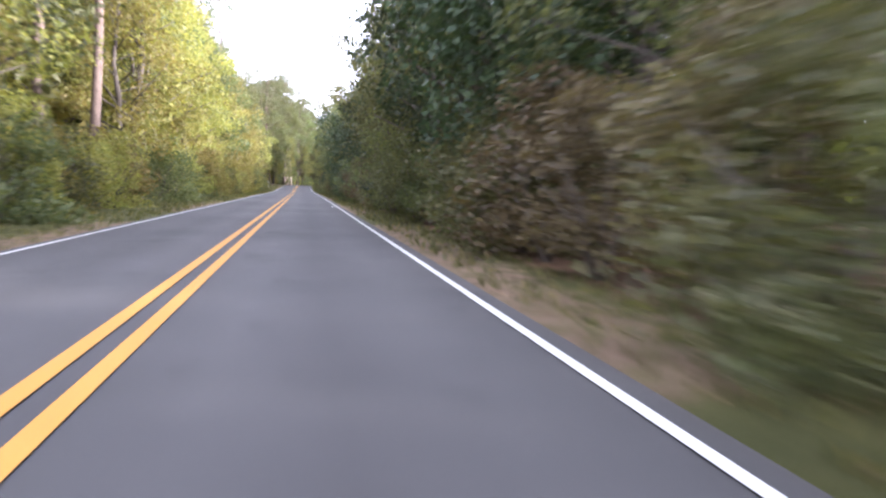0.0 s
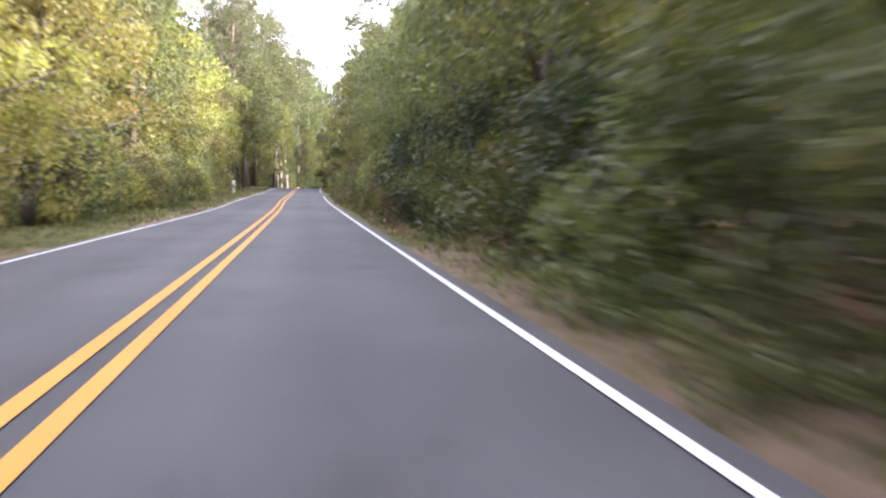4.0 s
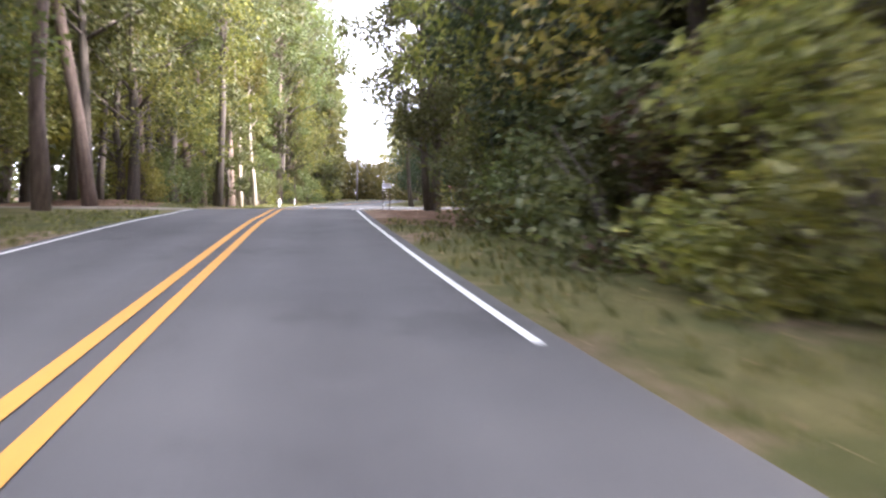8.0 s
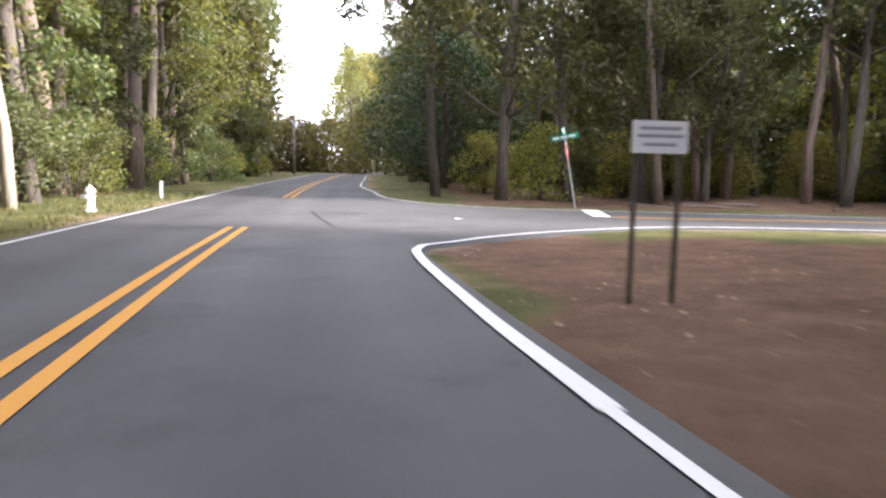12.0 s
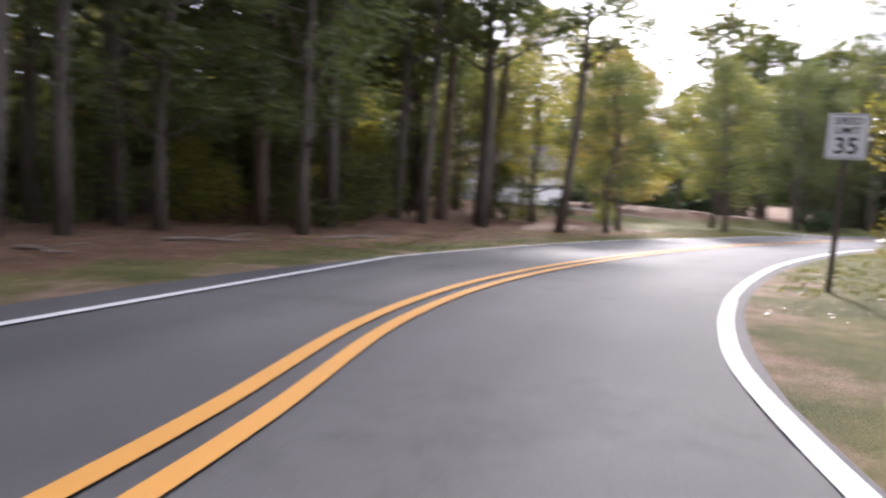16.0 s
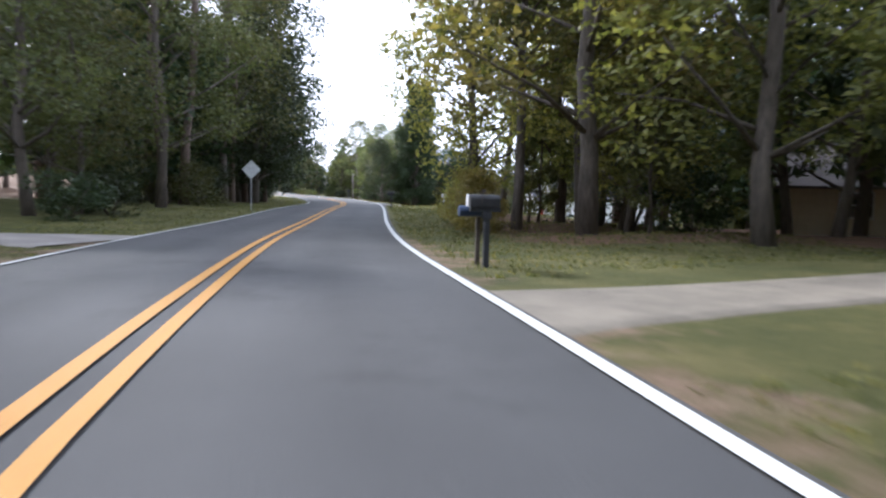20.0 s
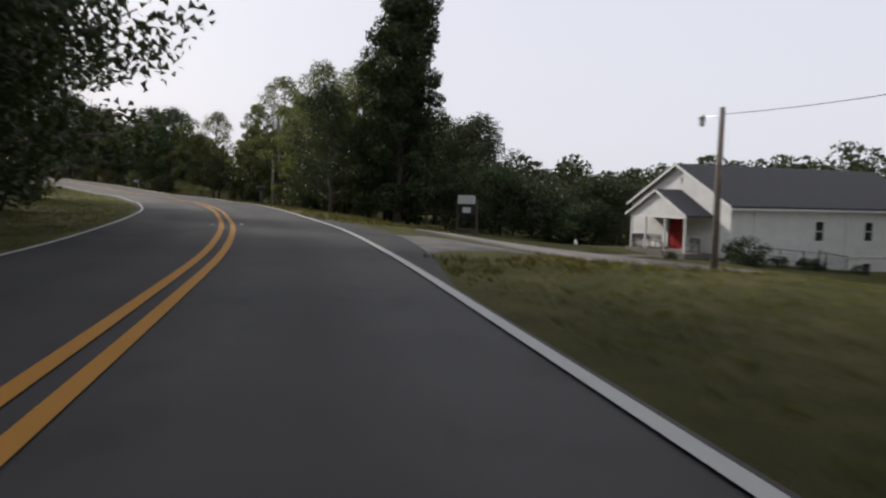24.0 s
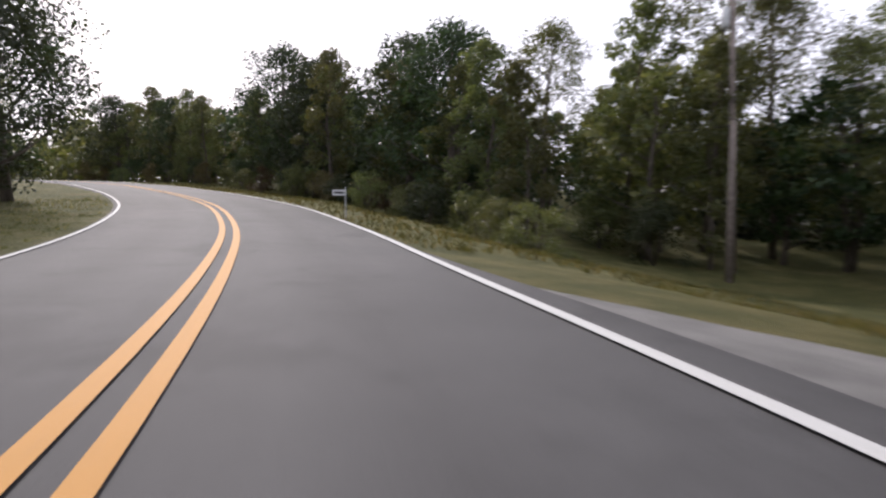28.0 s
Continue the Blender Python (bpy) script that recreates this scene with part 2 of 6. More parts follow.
TRIM_WHITE = simple("white_trim_paint", (0.74, 0.74, 0.72), (0.82, 0.82, 0.8), 3, 0.55, bump_strength=0.05)
SHINGLE = simple("dark_roof_shingles", (0.03, 0.031, 0.036), (0.065, 0.066, 0.072), 12, 0.9, bump_scale=25, bump_strength=0.6)
RED_DOOR = simple("red_door_paint", (0.3, 0.018, 0.02), (0.4, 0.03, 0.03), 3, 0.45, bump_strength=0.05)
TAN_WALL = simple("tan_painted_brick", (0.62, 0.54, 0.41), (0.72, 0.64, 0.5), 3, 0.8)
GREY_WALL = simple("pale_grey_siding", (0.3, 0.31, 0.33), (0.4, 0.41, 0.43), 1.5, 0.7)
ROOF_BROWN = simple("brown_roof_shingles", (0.05, 0.04, 0.034), (0.09, 0.072, 0.06), 9, 0.9, bump_scale=25)
BLACK_METAL = simple("black_iron", (0.015, 0.015, 0.015), (0.03, 0.03, 0.03), 8, 0.5, 0.6)
MAIL_BLACK = simple("black_mailbox_steel", (0.012, 0.012, 0.013), (0.03, 0.03, 0.032), 6, 0.55, bump_strength=0.05, spec=0.3)
MAIL_BLUE = simple("blue_plastic", (0.015, 0.03, 0.07), (0.025, 0.045, 0.1), 5, 0.5, bump_strength=0.05)
BOARD_DARK = simple("near_black_board", (.012, .013, .016), (.03, .032, .038), 3, .6, bump_strength=.1)
GLASS_DARK = simple("dark_window_glass", (0.02, 0.025, 0.03), (0.04, 0.045, 0.05), 1, 0.08, spec=0.7, bump_strength=0.0)
HYDRANT_WHITE = simple("white_hydrant_paint", (0.66, 0.65, 0.62), (0.78, 0.77, 0.75), 10, 0.5)
LITTER_WHITE = simple("white_litter", (0.7, 0.7, 0.7), (0.85, 0.85, 0.85), 8, 0.7)
DEAD_LEAF = mat("fallen_leaves", leaf_build((0.09, 0.055, 0.03), (0.19, 0.115, 0.06), (0.3, 0.21, 0.115), 0.2))


# -- mesh helpers --
def mesh_from(name, verts, faces, material):
    me = bpy.data.meshes.new(name)
    v = np.asarray(verts, dtype=np.float32)
    me.vertices.add(len(v))
    me.vertices.foreach_set("co", v.ravel())
    sizes = np.fromiter((len(f) for f in faces), dtype=np.int32) if isinstance(faces, list) else np.full(len(faces), faces.shape[1], dtype=np.int32)
    flat = np.fromiter(itertools.chain.from_iterable(faces), dtype=np.int32) if isinstance(faces, list) else faces.astype(np.int32).ravel()
    me.loops.add(len(flat))
    me.loops.foreach_set("vertex_index", flat)
    me.polygons.add(len(sizes))
    me.polygons.foreach_set("loop_start", np.r_[0, np.cumsum(sizes)[:-1]].astype(np.int32))
    me.update(calc_edges=True)
    me.validate()
    me.materials.append(material)
    return me


def part(name, bm, material, parent=None, label="", smooth=False):
    """One bmesh as one mesh object, under parent."""
    me = bpy.data.meshes.new(name)
    bmesh.ops.recalc_face_normals(bm, faces=bm.faces)
    bm.to_mesh(me)
    bm.free()
    me.materials.append(material)
    if smooth:
        for p in me.polygons:
            p.use_smooth = True
    ob = new(name, me)
    if parent:
        ob.parent = parent
    if label:
        ob["label"] = label
    return ob


def thing(name, m, label, category, group="", kind=""):
    e = new(name)
    e.empty_display_size = 0.2
    e.matrix_world = m
    return tagged(e, label, category, group, kind)


def box(bm, lo, hi, bevel=0.0):
    r = bmesh.ops.create_cube(bm, size=1)
    for v in r["verts"]:
        v.co = Vector([lo[i] + (v.co[i] + 0.5) * (hi[i] - lo[i]) for i in range(3)])
    if bevel:
        es = {e for v in r["verts"] for e in v.link_edges}
        bmesh.ops.bevel(bm, geom=list(es), offset=bevel, segments=2, affect='EDGES')
    return bm


def boxes(*items, bevel=0.0):
    bm = bmesh.new()
    for lo, hi in items:
        box(bm, lo, hi, bevel)
    return bm


def tube(bm, pts, radii, seg=8, cap=True):
    rings = []
    for i, (p, r) in enumerate(zip(pts, radii)):
        p = Vector(p)
        d = (Vector(pts[min(i + 1, len(pts) - 1)]) - Vector(pts[max(i - 1, 0)])).normalized()
        a = d.orthogonal().normalized() if abs(d.z) < 0.99 else Vector((1, 0, 0))
        b = d.cross(a).normalized()
        rings.append([bm.verts.new(p + (a * math.cos(k * math.tau / seg) + b * math.sin(k * math.tau / seg)) * r) for k in range(seg)])
    for q, s in zip(rings, rings[1:]):
        for k in range(seg):
            bm.faces.new((q[k], q[(k + 1) % seg], s[(k + 1) % seg], s[k]))
    if cap:
        bm.faces.new(rings[0][::-1])
        bm.faces.new(rings[-1])
    return bm


def prism(bm, outline, y0, y1):
    """An outline in x and z, drawn out from y0 to y1."""
    a = [bm.verts.new((x, y0, z)) for x, z in outline]
    b = [bm.verts.new((x, y1, z)) for x, z in outline]
    n = len(a)
    bm.faces.new(a)
    bm.faces.new(b[::-1])
    for i in range(n):
        bm.faces.new((a[i], b[i], b[(i + 1) % n], a[(i + 1) % n]))
    return bm


# -- the roads' lines --
def spline(ctrl, step=1.5):
    """A smooth line through control points (x, y, z); returns points, directions and lengths along it."""
    c = np.array(ctrl, float)
    c = np.vstack([2 * c[0] - c[1], c, 2 * c[-1] - c[-2]])
    out = []
    for i in range(1, len(c) - 2):
        n = max(2, int(np.linalg.norm(c[i + 1] - c[i]) / step))
        for u in np.linspace(0, 1, n, endpoint=False):
            p0, p1, p2, p3 = c[i - 1:i + 3]
            out.append(0.5 * (2 * p1 + (p2 - p0) * u + (2 * p0 - 5 * p1 + 4 * p2 - p3) * u * u + (3 * p1 - p0 - 3 * p2 + p3) * u ** 3))
    out.append(c[-2])
    p = np.array(out)
    d = np.gradient(p[:, :2], axis=0)
    d /= np.linalg.norm(d, axis=1)[:, None]
    s = np.r_[0, np.cumsum(np.linalg.norm(np.diff(p[:, :2], axis=0), axis=1))]
    return p, d, s


ROAD_A = spline([(-1.59, -70.0, 0.00), (-1.53, 0.0, -0.00), (-1.50, 70.0, -0.00), (-1.65, 128.0, -0.04), (-1.86, 151.0, 0.16), (-1.77, 170.0, 0.37), (-1.75, 185.0, 0.56), (-1.51, 199.0, 0.87), (-1.29, 205.0, 0.96), (-1.10, 210.0, 1.03), (-0.87, 215.0, 0.93), (-0.45, 220.0, 0.87), (0.83, 232.0, 0.63), (2.14, 241.3, 0.525), (4.75, 256.5, 0.525), (7.16, 270.0, 0.53), (11.50, 291.0, 0.53), (21.00, 330.0, 0.52), (38.5, 357.0, 0.51), (66.00, 374.0, 0.51), (110, 384, .5)])
ROAD_B = spline([(4.00, 248.4, 0.53), (9.00, 246.6, 0.53), (13.89, 244.7, 0.53), (16.27, 243.6, 0.53), (19.84, 242.3, 0.53), (23.40, 240.6, 0.53), (27.27, 238.2, 0.53), (31.52, 235.1, 0.54), (35.68, 231.5, 0.56), (39.56, 227.8, 0.56), (43.91, 223.2, 0.54), (47.80, 218.9, 0.59), (55.72, 209.5, 0.52), (63.85, 198.8, 0.50), (72.37, 187.1, 0.65), (81.20, 175.1, 0.65), (85.61, 169.3, 0.65), (90.40, 163.6, 0.71), (95.51, 158.1, 0.73), (100.60, 152.9, 0.79), (106.45, 147.9, 0.94), (112.67, 143.0, 0.95), (119.54, 138.1, 1.08), (128.12, 132.9, 1.19), (136.84, 128.2, 1.49), (146.09, 124.2, 1.96), (155.66, 121.4, 2.45), (165.50, 119.3, 2.92), (175.40, 117.9, 3.38), (195.40, 116.9, 4.09), (225.00, 118.0, 4.59), (300, 122, 5)])


def at(road, s, d):
    """The place s metres along a road and d metres to the right of its middle: x, y, z and the road's yaw in degrees."""
    p, t, l = road
    x, y, z = (np.interp(s, l, p[:, i]) for i in range(3))
    tx, ty = np.interp(s, l, t[:, 0]), np.interp(s, l, t[:, 1])
    return x + ty * d, y - tx * d, z, math.degrees(math.atan2(-tx, ty))


def along(road, x, y):
    p, t, l = road
    i = int(np.argmin((p[:, 0] - x) ** 2 + (p[:, 1] - y) ** 2))
    return l[i] + (x - p[i, 0]) * t[i, 0] + (y - p[i, 1]) * t[i, 1], (x - p[i, 0]) * t[i, 1] - (y - p[i, 1]) * t[i, 0]


def smoothstep(a, b, v):
    u = np.clip((v - a) / (b - a), 0, 1)
    return u * u * (3 - 2 * u)


def heights(x, y):
    """The ground's height at arrays of places, and the distance to the nearest road's middle."""
    x, y = np.asarray(x, float), np.asarray(y, float)
    ds, zs, sides, ss = [], [], [], []
    for p, t, l in (ROAD_A, ROAD_B):
        d2 = (x[:, None] - p[None, :, 0]) ** 2 + (y[:, None] - p[None, :, 1]) ** 2
        i = np.argmin(d2, axis=1)
        ds.append(np.sqrt(d2[np.arange(len(x)), i]))
        zs.append(p[i, 2])
        ss.append(l[i])
        sides.append((x - p[i, 0]) * t[i, 1] - (y - p[i, 1]) * t[i, 0])
    w = [1 / (d ** 3 + 1) for d in ds]
    z = (w[0] * zs[0] + w[1] * zs[1]) / (w[0] + w[1])
    d = np.minimum(*ds)
    e = np.maximum(0, d - 4.2)
    n = np.sin(x * 0.21 + 1.3) * np.cos(y * 0.17 + 0.4) + 0.6 * np.sin(x * 0.47 - y * 0.39)
    h = z - 0.04 + 0.10 * n * smoothstep(1, 8, e) + 0.05 * n * smoothstep(0, 2, e)
    right = np.where(sides[1] > 0, smoothstep(78, 108, ss[1]) * (1 - smoothstep(185, 240, ss[1])), 0) * smoothstep(0, 25, ds[0] - ds[1])
    left = np.where(sides[1] < 0, smoothstep(24, 42, ss[1]) * (1 - smoothstep(84, 112, ss[1])), 0) * smoothstep(0, 15, ds[0] - ds[1])
    h += left * 1.5 * smoothstep(3, 26, e)
    shelf = 2 + 5 * smoothstep(84, 92, ss[1]) * (1 - smoothstep(106, 122, ss[1]))
    h -= right * (2.6 * (1 - np.exp(-np.logaddexp(0, (e - shelf) * 0.9) / 9)) + 1.5 * smoothstep(35, 120, e))
    # low bank beyond the sandy track
    h += 0.6 * np.exp(-((x + 10.5) ** 2 / 22 + (y - 217.5) ** 2 / 14))
    # dips beside the chapel's long wall and round the short pole, fitted to the view
    h -= 0.75 * np.exp(-((x - 67.5) ** 2 + (y - 131.5) ** 2) / 60) + 0.8 * np.exp(-((x - 129) ** 2 + (y - 110) ** 2) / 130)
    return h, d


def ground_z(x, y):
    return float(heights([x], [y])[0][0])


# -- ground, one sheet to the horizon --
def graded(lo, hi, step, far_lo, far_hi):
    mid = list(np.arange(lo, hi + 0.1, step))
    out, g, v = [], step, hi
    while v < far_hi:
        g *= 1.35
        v += g
        out.append(v)
    back, g, v = [], step, lo
    while v > far_lo:
        g *= 1.35
        v -= g
        back.append(v)
    return np.array(back[::-1] + mid + out)


def straw_at(x, y):
    """Where pine straw and leaf litter cover the ground rather than grass."""
    out = np.zeros(len(x))
    for i, (px, py) in enumerate(zip(x, y)):
        sa, da = along(ROAD_A, px, py)
        sb, db = along(ROAD_B, px, py)
        ya = sa - 70
        v = 0.0
        if abs(da) < abs(db):
            if da > (7.4 if ya > 181 else 4.6) and ya < 203:
                v = 0.9
            if da > 3.8 and 200 < ya < 240:
                v = 1.0
            if da < (-11.5 if 160 < ya < 209 else -9.5):
                v = 0.9
            if da < -5.4 and 209 < ya < 224:
                v = 1.0
            if da > 8 and ya > 250:
                v = 0.6
        else:
            if db < -6.0 and sb < 52:
                v = 1.0
            if db < -17 and 52 <= sb < 100:
                v = 0.7
            if db > 7.5 and sb < 33:
                v = 0.75
            if 20 < db < 48 and 33 < sb < 85:
                v = 0.8
            if db > 6.5 and 66 < sb < 90:
                v = 0.75
            if db < -22 and sb > 100:
                v = 0.7
        if min(abs(da), abs(db)) > 55:
            v *= 0.75
        out[i] = v
    return out


gx, gy = graded(-36, 196, 1.5, -1600, 1800), graded(-24, 320, 1.5, -1600, 1900)
GX, GY = np.meshgrid(gx, gy)
GZ, GD = heights(GX.ravel(), GY.ravel())
_n = len(gx)
_i = np.arange(len(gy) - 1)[:, None] * _n + np.arange(_n - 1)[None, :]
_faces = np.stack([_i, _i + 1, _i + _n + 1, _i + _n], axis=-1).reshape(-1, 4)
_me = mesh_from("ground", np.column_stack([GX.ravel(), GY.ravel(), GZ]), _faces, GROUND)
_col = _me.color_attributes.new("cover", 'FLOAT_COLOR', 'POINT')
_straw = straw_at(GX.ravel(), GY.ravel())
_dirt = np.where(GD < 4.6, np.where(GX.ravel() > 60, 0.3, 0.55), 0.0) * (np.abs(np.sin(GY.ravel() * 0.11)) > 0.35)
for _x, _y, _r, _k in ((72.5, 153, 3.2, .75), (69.5, 155.5, 2.6, .7), (67.5, 166.5, 2.6, .75), (76, 148.5, 2.2, .6), (4.2, 184, 1.4, .6), (4.0, 170, 1.2, .5)):
    _dirt = np.maximum(_dirt, _k * np.exp(-((GX.ravel() - _x) ** 2 + (GY.ravel() - _y) ** 2) / _r ** 2))
_buf = np.ones((len(GZ), 4), dtype=np.float32)
_buf[:, 0], _buf[:, 1], _buf[:, 2] = _straw, _dirt, 0
_col.data.foreach_set("color", _buf.ravel())
for _p in _me.polygons:
    _p.use_smooth = True
ground = tagged(new("ground", _me), "grassy verges and straw-covered woodland floor", "ground", kind="structure")


def sheet_z(x, y):
    """Heights of the built ground sheet at arrays of places."""
    x, y = np.asarray(x, float), np.asarray(y, float)
    i, j = np.clip(np.searchsorted(gx, x) - 1, 0, len(gx) - 2), np.clip(np.searchsorted(gy, y) - 1, 0, len(gy) - 2)
    u, v = (x - gx[i]) / (gx[i + 1] - gx[i]), (y - gy[j]) / (gy[j + 1] - gy[j])
    z = GZ.reshape(len(gy), len(gx))
    a, b, c, d = z[j, i], z[j, i + 1], z[j + 1, i], z[j + 1, i + 1]
    one = np.where(u >= v, a + (b - a) * u + (d - b) * v, a + (c - a) * v + (d - c) * u)
    other = np.where(u + v <= 1, a + (b - a) * u + (c - a) * v, d + (c - d) * (1 - u) + (b - d) * (1 - v))
    return np.maximum(one, other)


def ribbon(road, s0, s1, d0, d1, dz, step=1.5, across=1):
    n = max(2, int((s1 - s0) / step) + 1)
    v = []
    for s in np.linspace(s0, s1, n):
        for k in range(across + 1):
            x, y, z, _ = at(road, s, d0 + (d1 - d0) * k / across)
            v.append((x, y, z + dz))
    m = across + 1
    f = [(i * m + k, i * m + k + 1, (i + 1) * m + k + 1, (i + 1) * m + k) for i in range(n - 1) for k in range(across)]
    return v, f


def line_ribbon(pts, width, dz):
    p, d, s = spline(pts, 0.5)
    v = []
    for (x, y, z), (tx, ty) in zip(p, d):
        v += [(x - ty * width / 2, y + tx * width / 2, z + dz), (x + ty * width / 2, y - tx * width / 2, z + dz)]
    return v, [(2 * i, 2 * i + 1, 2 * i + 3, 2 * i + 2) for i in range(len(p) - 1)]


def flat_part(name, vf, material, parent):
    ob = new(name, mesh_from(name, vf[0], vf[1], material))
    ob.parent = parent
    return ob


LA, LB = ROAD_A[2][-1], ROAD_B[2][-1]


def paved(road, s0, s1, label, edge=3.62):
    """A carriageway with its edges turned down into the verge."""
    n = int((s1 - s0) / 1.5) + 1
    v, f = [], []
    n += 1
    for i, s in enumerate(np.r_[s0 - .25 * (s0 > 0), np.linspace(s0, s1, n - 1)]):
        for d, dz in ((-edge - .18, -.12), (-edge, 0), (edge, 0), (edge + .18, -.12)):
            x, y, z, _ = at(road, s, d)
            v.append((x, y, z + dz - (.016 if i == 0 else 0)))
    f = [(i * 4 + k, i * 4 + k + 1, i * 4 + k + 5, i * 4 + k + 4) for i in range(n - 1) for k in range(3)]
    return tagged(new("road", across(mesh_from("road", v, f, ASPHALT), [0, 0, 1, 1] * n)), label, "road", kind="structure")


def across(me, values):
    c = me.color_attributes.new("across", 'FLOAT_COLOR', 'POINT')
    q = np.ones((len(values), 4), dtype=np.float32)
    q[:, 0] = values
    c.data.foreach_set("color", q.ravel())
    return me


road_a = paved(ROAD_A, 0, LA, "grey asphalt two-lane road with a worn surface")
road_b = paved(ROAD_B, 12, LB, "grey asphalt side road bending away", 3.5)


def A(y, d):
    return at(ROAD_A, y + 70, d)[:3]


def B(s, d):
    return at(ROAD_B, s, d)[:3]


near_curve = [A(228, 3.35), A(231.5, 3.38), (4.9, 236.0, .585), (6.0, 237.5, .54), (7.6, 238.75, .53), (9.5, 239.65, .53), (11.8, 240.35, .53), (13.8, 240.5, .53), B(16, 3.35), B(19, 3.35), B(22, 3.35)]
far_curve = [B(24, -3.35), (17.9, 245.9, .53), (14.2, 247.3, .53), (12.3, 248.1, .53), (10.7, 249.7, .53), (9.5, 251.9, .53), (9.0, 254.8, .53), (9.1, 258, .53), (9.7, 262, .53), A(272, 3.35), A(279, 3.35)]
# the paved mouth of the side road
_nc, _fc = spline(near_curve, 0.6)[0], spline(far_curve, 0.6)[0]
_cen = np.array([4.5, 247, .53])


def widen(p, k=0.3):
    d = np.gradient(p[:, :2], axis=0)
    d /= np.linalg.norm(d, axis=1)[:, None]
    q = p.copy()
    q[:, 0] += d[:, 1] * k
    q[:, 1] -= d[:, 0] * k
    return q


_out = np.vstack([widen(_nc, .13), widen(_fc, .2)])
_n = len(_out)
_v = [tuple(_cen + (0, 0, .006))] + [(x, y, .537 if along(ROAD_B, x, y)[0] < 15.5 else .519) for x, y, z in _out] + [(x, y, .42) for x, y, z in np.vstack([widen(_nc, .3), widen(_fc, .4)])]
mouth = tagged(new("pavement", across(mesh_from("pavement", _v, [(0, i, i + 1) for i in range(1, _n)] + [(i, i + _n, i + _n + 1, i + 1) for i in range(1, _n) if i != len(_nc)], ASPHALT), [.33] * len(_v))), "flared asphalt mouth of a road junction", "road", kind="structure")

YW, YG = 0.15, 0.165
for k in (-1, 1):
    flat_part("yellow_line", ribbon(ROAD_A, 0, 311.5, k * YG - YW / 2, k * YG + YW / 2, 0.014), YELLOW, road_a)
    flat_part("yellow_line", ribbon(ROAD_A, 326, LA, k * YG - YW / 2, k * YG + YW / 2, 0.014), YELLOW, road_a)
    # the centre line is bent near the stop bar to fit the camera's view
    flat_part("yellow_line", line_ribbon([(*B(s, k * YG + o)[:2], B(s, 0)[2]) for s, o in ((10.4, .78), (12, .6), (14, .4), (17, .1), (20, -.08), (23, -.14), (26, -.14), (30, -.09), (34, -.03), (38, 0))], YW, 0.02), YELLOW, road_b)
    flat_part("yellow_line", ribbon(ROAD_B, 38, LB, k * YG - YW / 2, k * YG + YW / 2, 0.02), YELLOW, road_b)
flat_part("edge_line", ribbon(ROAD_A, 0, LA, -3.4, -3.3, 0.014), WHITE_LINE, road_a)
flat_part("edge_line", ribbon(ROAD_A, 0, 235.2, 3.3, 3.4, 0.014), WHITE_LINE, road_a)
flat_part("edge_line", ribbon(ROAD_A, 254, 298.3, 3.3, 3.4, 0.014), WHITE_LINE, road_a)
flat_part("edge_line", line_ribbon(near_curve, 0.16, 0.02), WHITE_LINE, road_b)
flat_part("edge_line", line_ribbon(far_curve, 0.13, 0.02), WHITE_LINE, road_b)
flat_part("edge_line", ribbon(ROAD_A, 349, LA, 3.3, 3.4, 0.012), WHITE_LINE, road_a)
flat_part("edge_line", ribbon(ROAD_B, 24, LB, -3.4, -3.3, 0.02), WHITE_LINE, road_b)
flat_part("edge_line", ribbon(ROAD_B, 22, LB, 3.28, 3.42, 0.02), WHITE_LINE, road_b)
flat_part("stop_bar", ribbon(ROAD_B, 9.75, 10.35, -2.95, 0.85, 0.024), WHITE_LINE, road_b)


def drive(label, material, pts, width, flare=1.0, dz=0.03):
    """A driveway laid on the ground along a line of points, wider at its mouth."""
    p, d, s = spline([(*q, 0) for q in pts], 1.0)
    v = []
    m = 11
    for (x, y, _), (tx, ty), l in zip(p, d, s):
        w = width * (1 + flare * max(0, 1 - l / 6.0) ** 2)
        q = np.array([(x + ty * w * (k / (m - 1) - .5), y - tx * w * (k / (m - 1) - .5)) for k in range(m)])
        h = sheet_z(q[:, 0], q[:, 1])
        v += [(a, b, c + (dz if 0 < k < m - 1 else -.12)) for k, ((a, b), c) in enumerate(zip(q, h))]
    f = [(i * m + k, i * m + k + 1, (i + 1) * m + k + 1, (i + 1) * m + k) for i in range(len(p) - 1) for k in range(m - 1)]
    return tagged(new("driveway", mesh_from("driveway", v, f, material)), label, "driveway", kind="structure")


drive("pale concrete driveway opening off the road", CONCRETE, [(1.75, 177.2), (4.5, 178.0), (8, 179.8), (13, 182), (22, 185)], 3.7, 0.5)
drive("sandy track leaving the road into the woods", SAND, [A(211.5, -3.7)[:2], A(210.5, -7)[:2], A(207, -12)[:2], A(202, -18)[:2]], 2.6, 0.8)
drive("pale sandy concrete driveway across a lawn", SAND, [(46.9, 216.4), (45.2, 213.6), (42.3, 209.6), (38, 204), (34, 198)], 2.3, 0.7)
drive("pale driveway to a house among trees", CONCRETE, [B(66, -3.7)[:2], B(67, -8)[:2], B(66, -16)[:2], B(60, -24)[:2]], 3.0, 0.9)


